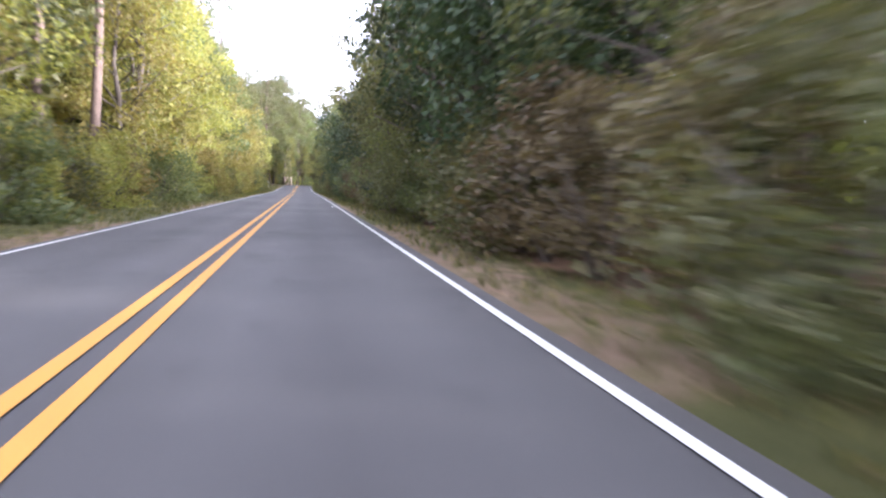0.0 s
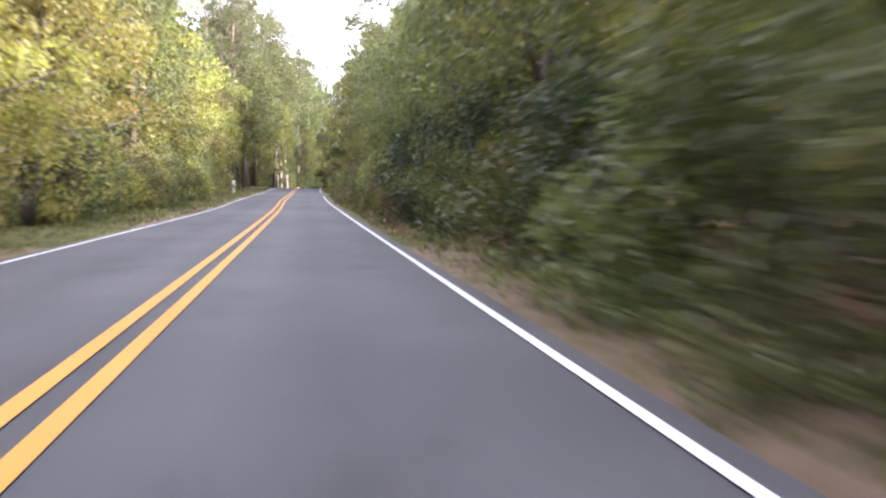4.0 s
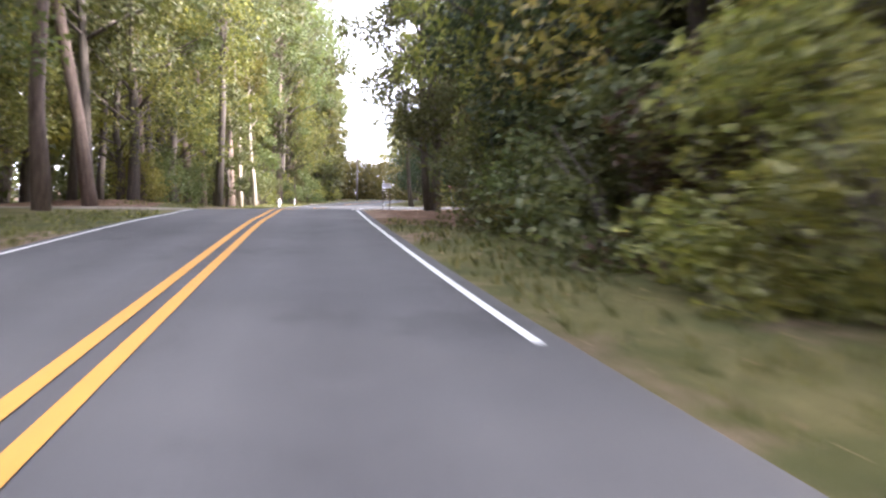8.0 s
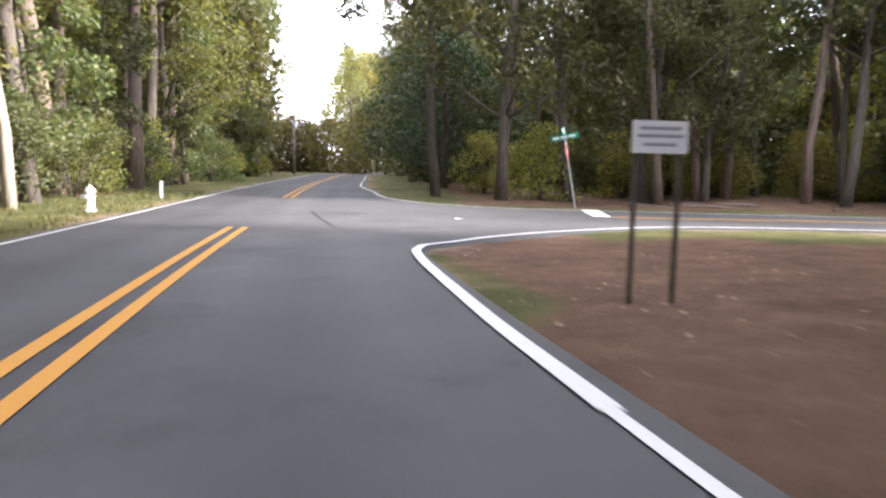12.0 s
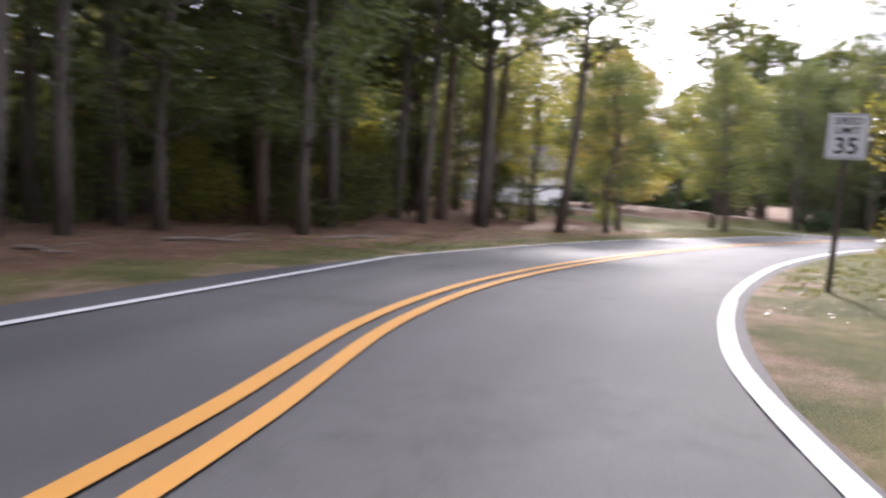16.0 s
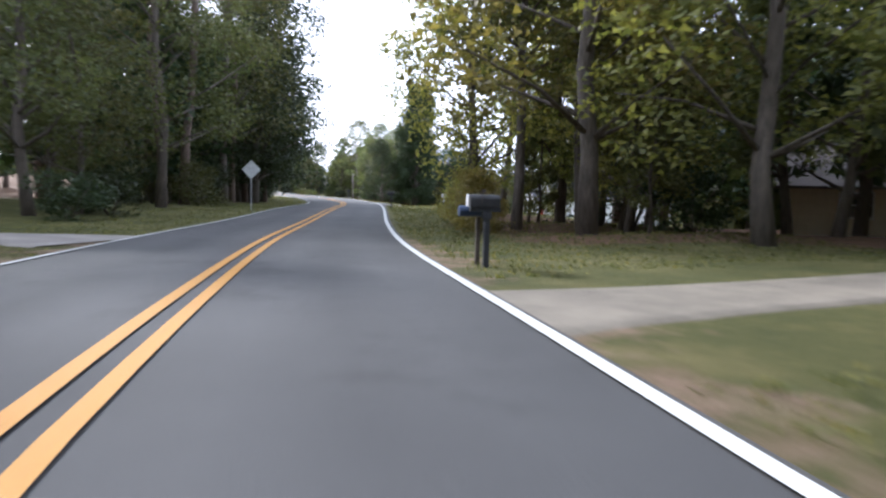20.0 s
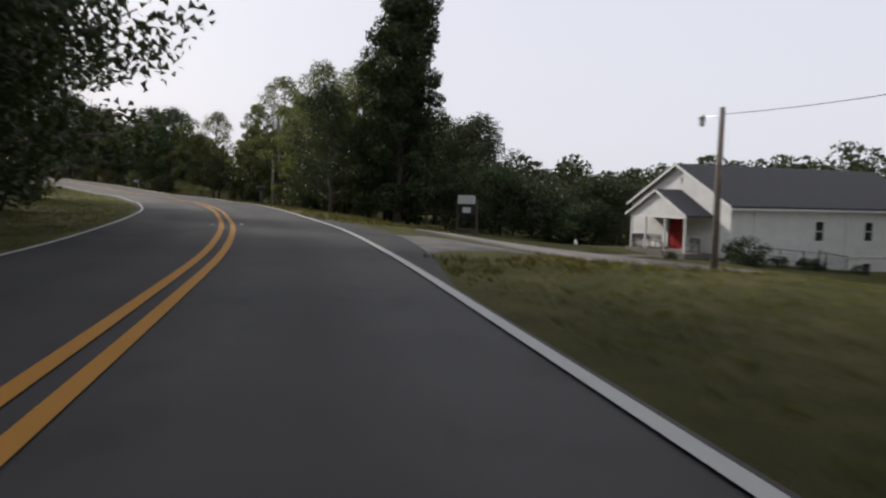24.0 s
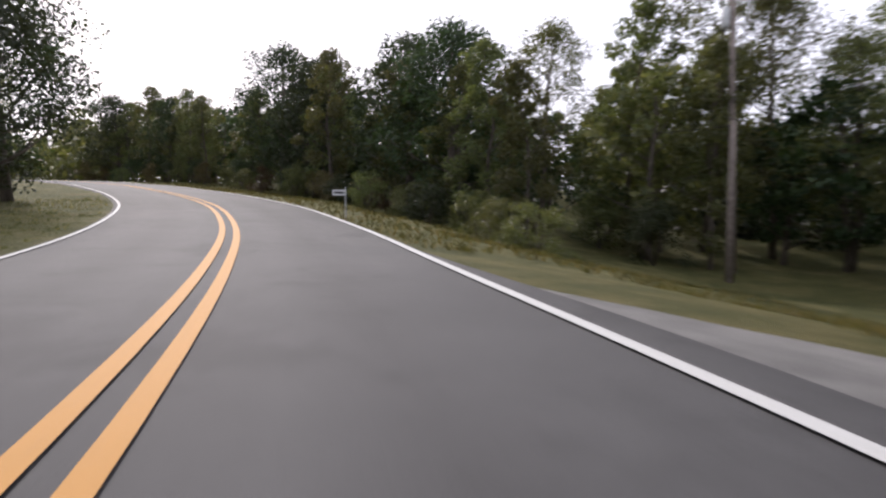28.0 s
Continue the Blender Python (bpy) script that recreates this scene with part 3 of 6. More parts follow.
def drive_between(label, material, near_edge, far_edge, dz=0.04, m=14):
    """A drive laid on the ground between two edge lines."""
    a, b = (spline([(*q, 0) for q in e], 0.4)[0] for e in (near_edge, far_edge))
    n = 60
    a, b = (np.column_stack([np.interp(np.linspace(0, len(e) - 1, n), range(len(e)), e[:, k]) for k in (0, 1)]) for e in (a, b))
    if (a[30] - a[28])[0] * (b[28] - a[28])[1] - (a[30] - a[28])[1] * (b[28] - a[28])[0] > 0:
        a, b = b, a
    v = []
    for p, q in zip(a, b):
        c = np.array([p[:2] + (q[:2] - p[:2]) * k / (m - 1) for k in range(m)])
        v += [(x, y, z + (dz if 0 < k < m - 1 else -.12)) for k, ((x, y), z) in enumerate(zip(c, sheet_z(c[:, 0], c[:, 1])))]
    f = [(i * m + k, i * m + k + 1, (i + 1) * m + k + 1, (i + 1) * m + k) for i in range(n - 1) for k in range(m - 1)]
    return tagged(new("driveway", mesh_from("driveway", v, f, material)), label, "driveway", kind="structure")


drive_between("grey gravel mouth of the chapel drive", GRAVEL, [B(115.0, 4.2)[:2], (82.1, 166.0), (81.6, 163.2), (81.0, 160.0), (80.2, 157.0), (79.0, 153.5), (77.5, 150.0)],
              [B(123.0, 4.2)[:2], (85.9, 160.6), (85.2, 158.4), (84.7, 155.5), (84.2, 152.8), (83.3, 150.6), (82.2, 149.0)], 0.037)
drive_between("pale worn concrete drive in front of the chapel", CONCRETE, [(89.0, 154.2), (87.6, 153.0), (86.3, 152.2), (84.5, 150.6), (82.4, 149.8), (79.3, 148.0), (76.0, 146.0)],
              [(89.4, 153.0), (88.9, 149.0), (87.6, 145.2), (85.6, 143.2), (83.4, 142.2), (80.5, 141.2), (76.3, 139.6)], 0.07)


def shoulder(road, s0, s1, wide, label):
    """A strip of dark asphalt that widens the carriageway at a mouth."""
    v, n = [], int(s1 - s0) + 1
    for k, s in enumerate(np.linspace(s0, s1, n)):
        u = math.sin(math.pi * k / (n - 1)) ** 1.1
        for d, dz in ((3.49, -.003), (3.52 + (wide - 3.52) * u, -.005), (3.6 + (wide - 3.52) * u, -.12)):
            x, y, z, _ = at(road, s, d)
            v.append((x, y, z + dz))
    f = [(i * 3 + k, i * 3 + k + 1, i * 3 + k + 4, i * 3 + k + 3) for i in range(n - 1) for k in range(2)]
    return tagged(new("road_shoulder", across(mesh_from("road_shoulder", v, f, ASPHALT), [.27] * len(v))), label, "road shoulder", kind="structure")


shoulder(ROAD_B, 157, 175, 3.95, "dark asphalt shoulder beside a grey drive")
shoulder(ROAD_B, 110.5, 133, 4.6, "dark asphalt shoulder at the mouth of a drive")
drive("pale concrete walk to the chapel porch", CONCRETE, [(84.6, 141.6), (83.6, 138), (82.9, 135.4)], 1.2, 0.2)
drive_between("grey apron of a driveway off the bend", GRAVEL, [(125.0, 130.4), (121.5, 132.55), (118.4, 133.9), (115.8, 133.4), (114.0, 132.4)], [(125.2, 130.15), (122.2, 130.7), (119.0, 130.7), (116.6, 130.6), (114.2, 130.3)])


# -- trees --
RNG = np.random.default_rng(7)


def leaf_quads(cent, size, rng, lean=0.35, slim=0.55):
    """Leaves as small pointed blades at cent."""
    n = len(cent)
    a = rng.normal(size=(n, 3))
    a[:, 2] *= 0.7
    a /= np.linalg.norm(a, axis=1)[:, None]
    b = rng.normal(size=(n, 3))
    b -= (a * b).sum(1)[:, None] * a
    b /= np.linalg.norm(b, axis=1)[:, None]
    sz = size * rng.uniform(0.6, 1.35, n)[:, None]
    nrm = np.cross(a, b)
    v = np.stack([cent - a * sz * 0.7 - b * sz * slim, cent + a * sz + nrm * sz * 0.2, cent - a * sz * 0.5 + b * sz * slim * 1.2], axis=1).reshape(-1, 3)
    return v, np.arange(3 * n).reshape(-1, 3)


def clusters(centres, radii, per, rng, flat=0.75):
    out = []
    for c, r in zip(centres, radii):
        d = rng.normal(size=(per, 3))
        d /= np.linalg.norm(d, axis=1)[:, None]
        d *= (rng.uniform(0.15, 1, per) ** 0.5)[:, None] * r
        d[:, 2] *= flat
        out.append(d + c)
    return np.vstack(out)


TREE_KINDS = {
    # height, bare share of the trunk, crown radius, trunk radius, clusters, leaves per cluster, leaf size, leaf material, bark, label
    "broad": (15, .22, 4.4, .2, 54, 220, .11, LEAF_GREEN, BARK, "broad green roadside tree with a full uneven crown"),
    "gold": (13, .16, 4.0, .18, 52, 220, .105, LEAF_GOLD, BARK, "roadside tree with yellow-green leaves lightened as if sunlit"),
    "olive": (14, .18, 4.0, .18, 52, 220, .105, LEAF_OLIVE, BARK, "roadside tree with dull olive-green leaves"),
    "fine": (11, .06, 3.2, .13, 54, 270, .083, LEAF_OLIVE, BARK, "roadside tree with small backlit yellow-green leaves"),
    "fine_green": (9, .2, 3.0, .12, 50, 190, .075, LEAF_GREEN, BARK, "small-leaved green tree at the edge of a lawn"),
    "tall": (19, .42, 4.2, .2, 44, 190, .135, LEAF_GREEN, BARK, "tall woodland tree with a bare trunk and high crown"),
    "pale": (15, .5, 2.2, .15, 22, 140, .14, LEAF_OLIVE, BARK_PALE, "slim tree with a pale straight trunk"),
    "pine": (22, .5, 3.2, .21, 36, 170, .19, LEAF_PINE, BARK_PINE, "tall pine with a long bare trunk"),
    "dark": (13, .12, 4.6, .24, 64, 210, .125, LEAF_DARK_SHADED, BARK, "dense dark green tree with a low crown"),
    "thin": (10, .1, 2.3, .1, 38, 170, .11, LEAF_GREEN, BARK, "slender young tree with leaves low on the stem"),
    "far": (15, .2, 4.6, .2, 30, 50, .33, LEAF_GREEN, BARK, "green woodland tree standing back from the road"),
    "far_gold": (14, .2, 4.4, .2, 30, 50, .33, LEAF_GOLD, BARK, "woodland tree with yellow-green leaves"),
    "far_pine": (21, .45, 3.4, .22, 26, 50, .38, LEAF_PINE, BARK_PINE, "tall pine standing back among other trees"),
    "far_dark": (13, .12, 4.4, .22, 30, 50, .34, LEAF_DARK_SHADED, BARK, "dark green tree in the edge of the woods"),
    "column": (14, .05, 2.9, .25, 190, 260, .12, LEAF_DARK_SHADED, BARK, "tall narrow vine-covered tree with dark dense leaves"),
    "bush": (2.9, 0, 1.7, .04, 26, 140, .075, LEAF_GREEN, BARK, "leafy green roadside shrub"),
    "bush_gold": (2.8, 0, 1.7, .04, 26, 140, .075, LEAF_GOLD, BARK, "yellow-green roadside shrub with leaves lightened as if sunlit"),
    "bush_olive": (3.0, 0, 1.7, .04, 26, 140, .075, LEAF_OLIVE, BARK, "olive-green roadside shrub with fine leaves"),
    # kind for shaded growth, the shade is in its leaf colour
    "bush_dark": (3.0, 0, 1.7, .04, 26, 140, .075, LEAF_DARK_SHADED, BARK, "dense shrub under roadside trees with leaves coloured as in shade"),
    "bush_rust": (3.0, 0, 1.7, .04, 26, 140, .075, LEAF_RUST, BARK, "brownish shrub with dry leaves"),
    "round_bush": (1.5, 0, 1.3, .04, 20, 160, .065, LEAF_DARK_SHADED, BARK, "rounded clipped dark shrub on a lawn"),
}
PROTO = {}


def make_tree(kind, var):
    H, bare, R, tr, nc, per, ls, lm, bk, label = TREE_KINDS[kind]
    rng = np.random.default_rng(hash_of(kind) * 10 + var)
    bm = bmesh.new()
    H = H * (0.92 + 0.16 * var)
    wob = [np.zeros(3)]
    for i in range(1, 8):
        bend = (.006 if kind in ("tall", "pine", "pale") else .012) * H
        wob.append(wob[-1] + np.array([rng.normal(0, bend), rng.normal(0, bend), H * 0.93 / 7]))
    cents, radii = [], []
    conic = kind in ("column",)
    if "bush" in kind:
        for _ in range(6):
            a = rng.uniform(0, math.tau)
            tip = (R * .6 * math.cos(a), R * .6 * math.sin(a), H * rng.uniform(.5, .8))
            tube(bm, [(0, 0, -.1), (tip[0] * .4, tip[1] * .4, tip[2] * .55), tip], [tr, tr * .7, tr * .3], 5)
        for _ in range(nc):
            a, q = rng.uniform(0, math.tau), rng.uniform(0, 1)
            z = H * q ** 0.8
            rr = R * math.sqrt(max(0.05, 1 - (q * 0.95) ** 2)) * rng.uniform(.3, 1.05)
            cents.append((rr * math.cos(a), rr * math.sin(a), max(z, .2)))
            radii.append(R * rng.uniform(.28, .46))
    else:
        tube(bm, [tuple(w) for w in [wob[0] - (0, 0, .3)] + wob[1:]], [tr * 1.35, tr, tr * .92, tr * .82, tr * .7, tr * .55, tr * .38, tr * .16], 9)
        for c in range(nc):
            q = bare + (1 - bare) * ((c + rng.uniform(0, 1)) / nc) ** 0.9
            base = np.array([np.interp(q * 7, range(8), [w[k] for w in wob]) for k in range(3)])
            u = (q - bare) / (1 - bare)
            prof = (1.05 - .62 * u * u) if conic else (math.sin(math.pi * min(1, .18 + .82 * u)) ** .6 if u > .02 else .5)
            if "pine" in kind:
                prof = .75 * math.sin(math.pi * (.25 + .72 * u)) + .25
            a = c * 2.4 + rng.uniform(-.5, .5)
            rr = R * prof * rng.uniform(.35, 1.0)
            tip = base + np.array([rr * math.cos(a), rr * math.sin(a), rr * rng.uniform(-.05, .45)])
            cents.append(tip)
            radii.append(R * rng.uniform(.2, .34))
            if c % 2 == 0 and rr > .5:
                st = np.array([np.interp(max(bare * .9, q - .1) * 7, range(8), [w[k] for w in wob]) for k in range(3)])
                mid = (st + tip) / 2 + rng.normal(0, .12, 3)
                tube(bm, [tuple(st), tuple(mid), tuple(tip)], [tr * .4 * (1.1 - u * .7), tr * .24 * (1.1 - u * .7), .02], 5)
    v, f = leaf_quads(clusters(cents, radii, per, rng), ls, rng, slim=.16 if "pine" in kind else .55)
    root = thing(kind_name(kind), pose(0, 0, -50), label, "shrub" if "bush" in kind else "tree", "roadside shrubs" if "bush" in kind else "roadside trees")
    part("stem" if "bush" in kind else "trunk", bm, bk, root, smooth=True)
    crown = new("crown", mesh_from("crown", v, f, lm))
    crown.parent = root
    return root


def hash_of(k):
    return sum((i + 3) * ord(c) for i, c in enumerate(k)) % 997


def kind_name(kind):
    return "shrub" if "bush" in kind else ("pine_tree" if "pine" in kind else "tree")


USED = set()
FAR = {}
BLOCK = []


def clear_of_roads(x, y, need):
    return min(abs_dist(ROAD_A, x, y), abs_dist(ROAD_B, x, y)) > need


def abs_dist(road, x, y):
    return float(np.sqrt(np.min((road[0][:, 0] - x) ** 2 + (road[0][:, 1] - y) ** 2)))


def kept_open(x, y):
    """The gap of sky over the first road where it bends away, and the field beside the chapel."""
    sky = 283 < y < 470 and 1.8 + (y - 234) * math.tan(radians(3.2)) < x < 4.5 + (y - 234) * math.tan(radians(9.2))
    return sky or (82 < x < 97.5 and 108 < y < 134) or (27.6 < x < 37 and 211 < y < 230)


def plant(kind, x, y, scale=1.0, wide=1.0, need=5.0, low=False):
    if not clear_of_roads(x, y, need) or any((x - bx) ** 2 + (y - by) ** 2 < br * br for bx, by, br in BLOCK):
        return None
    var = int(RNG.integers(0, 2))
    sc = scale * RNG.uniform(.85, 1.15)
    m = pose(x, y, ground_z(x, y) - .05, RNG.uniform(-3, 3), RNG.uniform(-3, 3), RNG.uniform(0, 360)) @ Matrix.Diagonal((sc * wide, sc * wide, sc, 1))
    if kept_open(x, y) and not low:
        return None
    if kind.startswith("far") and not clear_of_roads(x, y, 15.5 if y > 205 else 11.5):
        kind = {"far": "broad", "far_gold": "olive", "far_pine": "pine", "far_dark": "dark"}[kind]
    if kind.startswith("far"):
        FAR.setdefault((kind, var), []).append(np.array(m))
        return None
    if (kind, var) not in PROTO:
        PROTO[kind, var] = make_tree(kind, var)
    root = PROTO[kind, var]
    if (kind, var) not in USED:
        USED.add((kind, var))
        root.matrix_basis = m
        return root
    ob = copy_thing(root, m)
    ob.matrix_basis = m
    return ob


def belt(road, s0, s1, d0, d1, step, kinds, scale=1.0, need=5.0):
    s = s0 + RNG.uniform(0, step)
    while s < s1:
        x, y, _, _ = at(road, s, RNG.uniform(d0, d1))
        plant(kinds[int(RNG.integers(0, len(kinds)))], x, y, scale, need=need)
        s += step * RNG.uniform(.7, 1.3)


# kept clear: driveways, buildings, lawns
for s, d, r in ((247.5, 7, 3.5), (249.5, 12, 4), (252, 18, 4), (255, 24, 4)):
    x, y, _, _ = at(ROAD_A, s, d)
    BLOCK.append((x, y, r))
for s, d, r in ((58, 7, 4.5), (52, 9, 6), (46, 9, 5), (66, -8, 4), (66, -15, 4), (63, -22, 4)):
    x, y, _, _ = at(ROAD_B, s, d)
    BLOCK.append((x, y, r))
for s, d, r in ((280.5, -7, 2.2), (278, -11, 2.6), (275, -15, 2.6)):
    x, y, _, _ = at(ROAD_A, s, d)
    BLOCK.append((x, y, r))
BLOCK += [(44, 211, 4), (41, 206, 4), (37, 201, 4), (44, 181, 8), (38, 183, 8), (67, 233, 7), (81, 140, 14), (75, 128, 11), (68, 122, 9), (62, 138, 14), (88, 150, 12), (92, 142, 5), (77, 155, 12), (93, 133, 6), (70, 160, 8),
          (72, 148, 14), (60, 150, 12), (132, 108, 3), (121, 117, 6), (127, 112, 6), (134, 112, 4)]

a0 = 70
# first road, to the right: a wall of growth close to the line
# dark leaf kinds put the shade of this roadside into colour
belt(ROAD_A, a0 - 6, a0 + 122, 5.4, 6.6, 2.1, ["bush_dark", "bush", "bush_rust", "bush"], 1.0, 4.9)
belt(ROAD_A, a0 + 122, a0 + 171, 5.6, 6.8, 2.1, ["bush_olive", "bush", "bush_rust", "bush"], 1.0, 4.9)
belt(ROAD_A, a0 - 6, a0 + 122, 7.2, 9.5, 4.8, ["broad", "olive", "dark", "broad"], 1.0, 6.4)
belt(ROAD_A, a0 + 122, a0 + 171, 7.4, 9.8, 4.8, ["olive", "broad", "olive", "broad"], .85, 6.4)
belt(ROAD_A, a0 - 10, a0 + 172, 11, 15, 4.4, ["far", "far", "far_pine", "far_dark"], 1.0)
belt(ROAD_A, a0 - 10, a0 + 172, 17, 24, 6.0, ["far", "far_pine", "far_dark"], 1.0)
# olive kinds lighten this stretch: the haze over it is put into colour
belt(ROAD_A, a0 + 183, a0 + 203, 7.0, 8.6, 1.7, ["bush_olive", "bush_rust", "bush"], 1.2, 4.9)
belt(ROAD_A, a0 + 186, a0 + 206, 8.8, 11, 3.6, ["olive", "thin", "olive"], 1.0, 6.4)
belt(ROAD_A, a0 + 184, a0 + 206, 11, 22, 3.0, ["far", "far_pine", "far_dark"], 1.2)
belt(ROAD_A, a0 + 206, a0 + 234, 11, 15, 3.6, ["tall", "tall", "pine", "broad"])
belt(ROAD_A, a0 + 206, a0 + 236, 15, 26, 2.4, ["far", "far_pine", "far_gold", "tall"])
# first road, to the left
# gold kinds put the sunshine on this side into leaf colour
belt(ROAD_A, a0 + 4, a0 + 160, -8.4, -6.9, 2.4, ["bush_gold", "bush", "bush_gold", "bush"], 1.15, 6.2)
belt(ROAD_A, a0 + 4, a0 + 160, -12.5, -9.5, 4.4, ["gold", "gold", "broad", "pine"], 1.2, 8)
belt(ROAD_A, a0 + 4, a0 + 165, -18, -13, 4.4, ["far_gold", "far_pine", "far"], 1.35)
belt(ROAD_A, a0 + 4, a0 + 165, -27, -19, 6.0, ["far", "far_pine", "far_gold"], 1.35)
belt(ROAD_A, a0 + 160, a0 + 187, -14.5, -10.5, 3.4, ["broad", "olive", "olive", "tall"], 1.2)
belt(ROAD_A, a0 + 160, a0 + 187, -26, -15, 2.2, ["far", "far_pine", "far_gold", "far_dark"], 1.35)
belt(ROAD_A, a0 + 160, a0 + 187, -24, -13, 3.0, ["bush", "bush_gold"], 1.3)
belt(ROAD_A, a0 + 187, a0 + 222, -13.5, -9.2, 3.0, ["pine", "olive", "tall", "olive"], 1.0, 8)
belt(ROAD_A, a0 + 187, a0 + 222, -24, -14, 2.2, ["far_pine", "far", "far"], 1.3)
belt(ROAD_A, a0 + 187, a0 + 222, -26, -15, 2.4, ["bush", "bush_gold"], 1.3)
belt(ROAD_A, a0 + 218, a0 + 300, -10.5, -8.0, 3.2, ["bush", "bush_gold", "thin", "bush"], 1.15, 7)
belt(ROAD_A, a0 + 218, a0 + 300, -15, -10.5, 4.2, ["pine", "olive", "tall", "broad"], 1.2, 9)
belt(ROAD_A, a0 + 218, a0 + 340, -26, -15, 2.8, ["far_pine", "far", "far_gold"], 1.45)
belt(ROAD_A, a0 + 296, a0 + 400, -12, -7, 3.6, ["far_gold", "far", "far_pine"], 1.5, 6)
plant("pale", -5.1, 245.5, 1.1)
plant("pale", -4.0, 247.8, 1.0)
plant("pale", -6.3, 252, 1.15)
# beyond the junction, to the right of the first road
belt(ROAD_A, a0 + 150, a0 + 187, -10.2, -8.4, 2.2, ["bush_gold", "bush", "bush"], 1.5, 7.5)
belt(ROAD_A, a0 + 150, a0 + 187, -12, -10, 3.2, ["olive", "fine", "olive"], 1.15, 8)
belt(ROAD_A, a0 + 228, a0 + 330, -10.5, -7.6, 3.0, ["pine", "pine", "olive", "tall"], 1.5, 7)
# mostly olive crowns, lighter in leaf colour for the same haze
for _y, _d, _k, _c in ((204, 9.6, "olive", 1.2), (199, 9.2, "olive", 1.3), (193, 9.6, "gold", 1.2), (188.5, 9.8, "olive", 1.2)):
    plant(_k, *A(_y, _d)[:2], _c, need=5.5)
belt(ROAD_A, a0 + 188, a0 + 224, -9.6, -7.8, 3.0, ["broad", "pine", "tall", "pine"], 1.35, 7)
belt(ROAD_A, a0 + 186, a0 + 206, 9.4, 11.5, 3.0, ["olive", "tall", "tall"], 1.2, 6)
plant("dark", 20.5, 282, 1.05, 1.15)
plant("dark", 26, 286, 1.0)
plant("gold", 30, 300, 1.2)
belt(ROAD_A, a0 + 296, a0 + 400, 8, 14, 3.6, ["far", "far_gold", "far_dark"], 1.5, 6)
belt(ROAD_A, a0 + 272, a0 + 330, 16, 32, 2.6, ["far", "far_pine", "far_gold", "tall"], 1.1)
for _x, _y, _k, _c in ((137, 101, "tall", .85), (134, 99.5, "broad", 1.0), (140.5, 103, "thin", 1.3), (130, 100.5, "broad", .95), (126, 103.5, "thin", 1.3), (144, 106, "broad", .85), (129, 96, "tall", .9), (139, 97, "broad", 1.0)):
    plant(_k, _x, _y, _c)
_kept, BLOCK[:] = BLOCK[:], []
for _x, _y, _k, _c in ((60.5, 133, "broad", .7), (58, 139, "bush_rust", 1.6), (61.5, 127.5, "dark", .7), (56, 146, "bush_rust", 1.5), (63.5, 122.5, "broad", .75), (57, 133, "thin", .9), (55, 140, "broad", .7), (60, 143, "bush", 1.2), (53, 150, "bush_rust", 1.5)):
    plant(_k, _x, _y, _c)
BLOCK[:] = _kept
# side road, far side of the junction: woods with bare trunks
belt(ROAD_B, 12, 40, -13, -9, 2.9, ["tall", "pine", "tall", "broad"], .95, 8.5)
belt(ROAD_B, 12, 44, -20, -13, 2.2, ["tall", "far_pine", "far", "tall"], 1.0)
belt(ROAD_B, 10, 46, -32, -21, 2.4, ["far", "far_pine", "far_gold", "bush"], 1.05)
belt(ROAD_B, 10, 44, -30, -15, 2.8, ["bush", "bush_gold", "bush_rust"], 1.2)
# round the house to the left
plant("broad", 46.5, 231.2, .7)
plant("tall", 44.6, 234.0, .95)
plant("gold", 52.5, 228.5, .65)
plant("gold", 50, 234, .75)
plant("broad", 56.6, 220.2, .75)
plant("olive", 61, 219, .8)
plant("broad", 55.5, 233.5, .75)
plant("round_bush", 59.8, 230.2, .8)
plant("bush_gold", 58.0, 227.6, .45)
belt(ROAD_B, 46, 62, -34, -26, 2.4, ["far", "far_gold", "broad"], .9)
belt(ROAD_B, 62, 86, -30, -20, 2.2, ["far", "far_gold", "broad"], .95)
belt(ROAD_B, 76, 90, -14, -10, 4.0, ["fine_green", "broad", "broad"], 1.0, 8)
plant("round_bush", 68.6, 206.5, 1.1)
plant("round_bush", 72.5, 202.2, 1.3)
belt(ROAD_B, 92, 108, -13, -8.5, 3.4, ["pine", "broad", "pine", "broad"], 1.25, 8)
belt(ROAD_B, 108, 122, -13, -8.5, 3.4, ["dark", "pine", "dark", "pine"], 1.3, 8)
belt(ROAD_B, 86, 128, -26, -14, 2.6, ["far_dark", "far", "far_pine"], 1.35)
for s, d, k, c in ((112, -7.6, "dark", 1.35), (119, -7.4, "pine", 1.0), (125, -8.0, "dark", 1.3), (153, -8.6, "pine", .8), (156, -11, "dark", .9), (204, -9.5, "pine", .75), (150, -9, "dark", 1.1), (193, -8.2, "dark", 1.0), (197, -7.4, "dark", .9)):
    plant(k, *at(ROAD_B, s, d)[:2], c, need=5.5)
# side road, to the right
belt(ROAD_B, 27, 37, 6.6, 8.6, 2.4, ["fine"], .9, 5.6)
belt(ROAD_B, 24, 38, 8.5, 12, 2.2, ["fine", "bush_gold", "bush"], 1.0, 5.6)
belt(ROAD_B, 18, 40, 13.5, 22, 1.9, ["olive", "fine", "broad"], 1.0)
plant("olive", 50.7, 200.9, 1.15, 1.2)
plant("olive", 45.5, 201.5, 1.1, 1.2)
plant("tall", 55.3, 196.2, 1.0)
plant("fine", 33.5, 206.5, 1.5, 1.25)
plant("gold", 58.5, 193.5, 1.0)
plant("tall", 52, 193, 1.0)
plant("broad", 31, 211, 1.0)
belt(ROAD_B, 38, 66, 26, 46, 1.7, ["far", "far_dark", "far_gold", "tall"], 1.0)
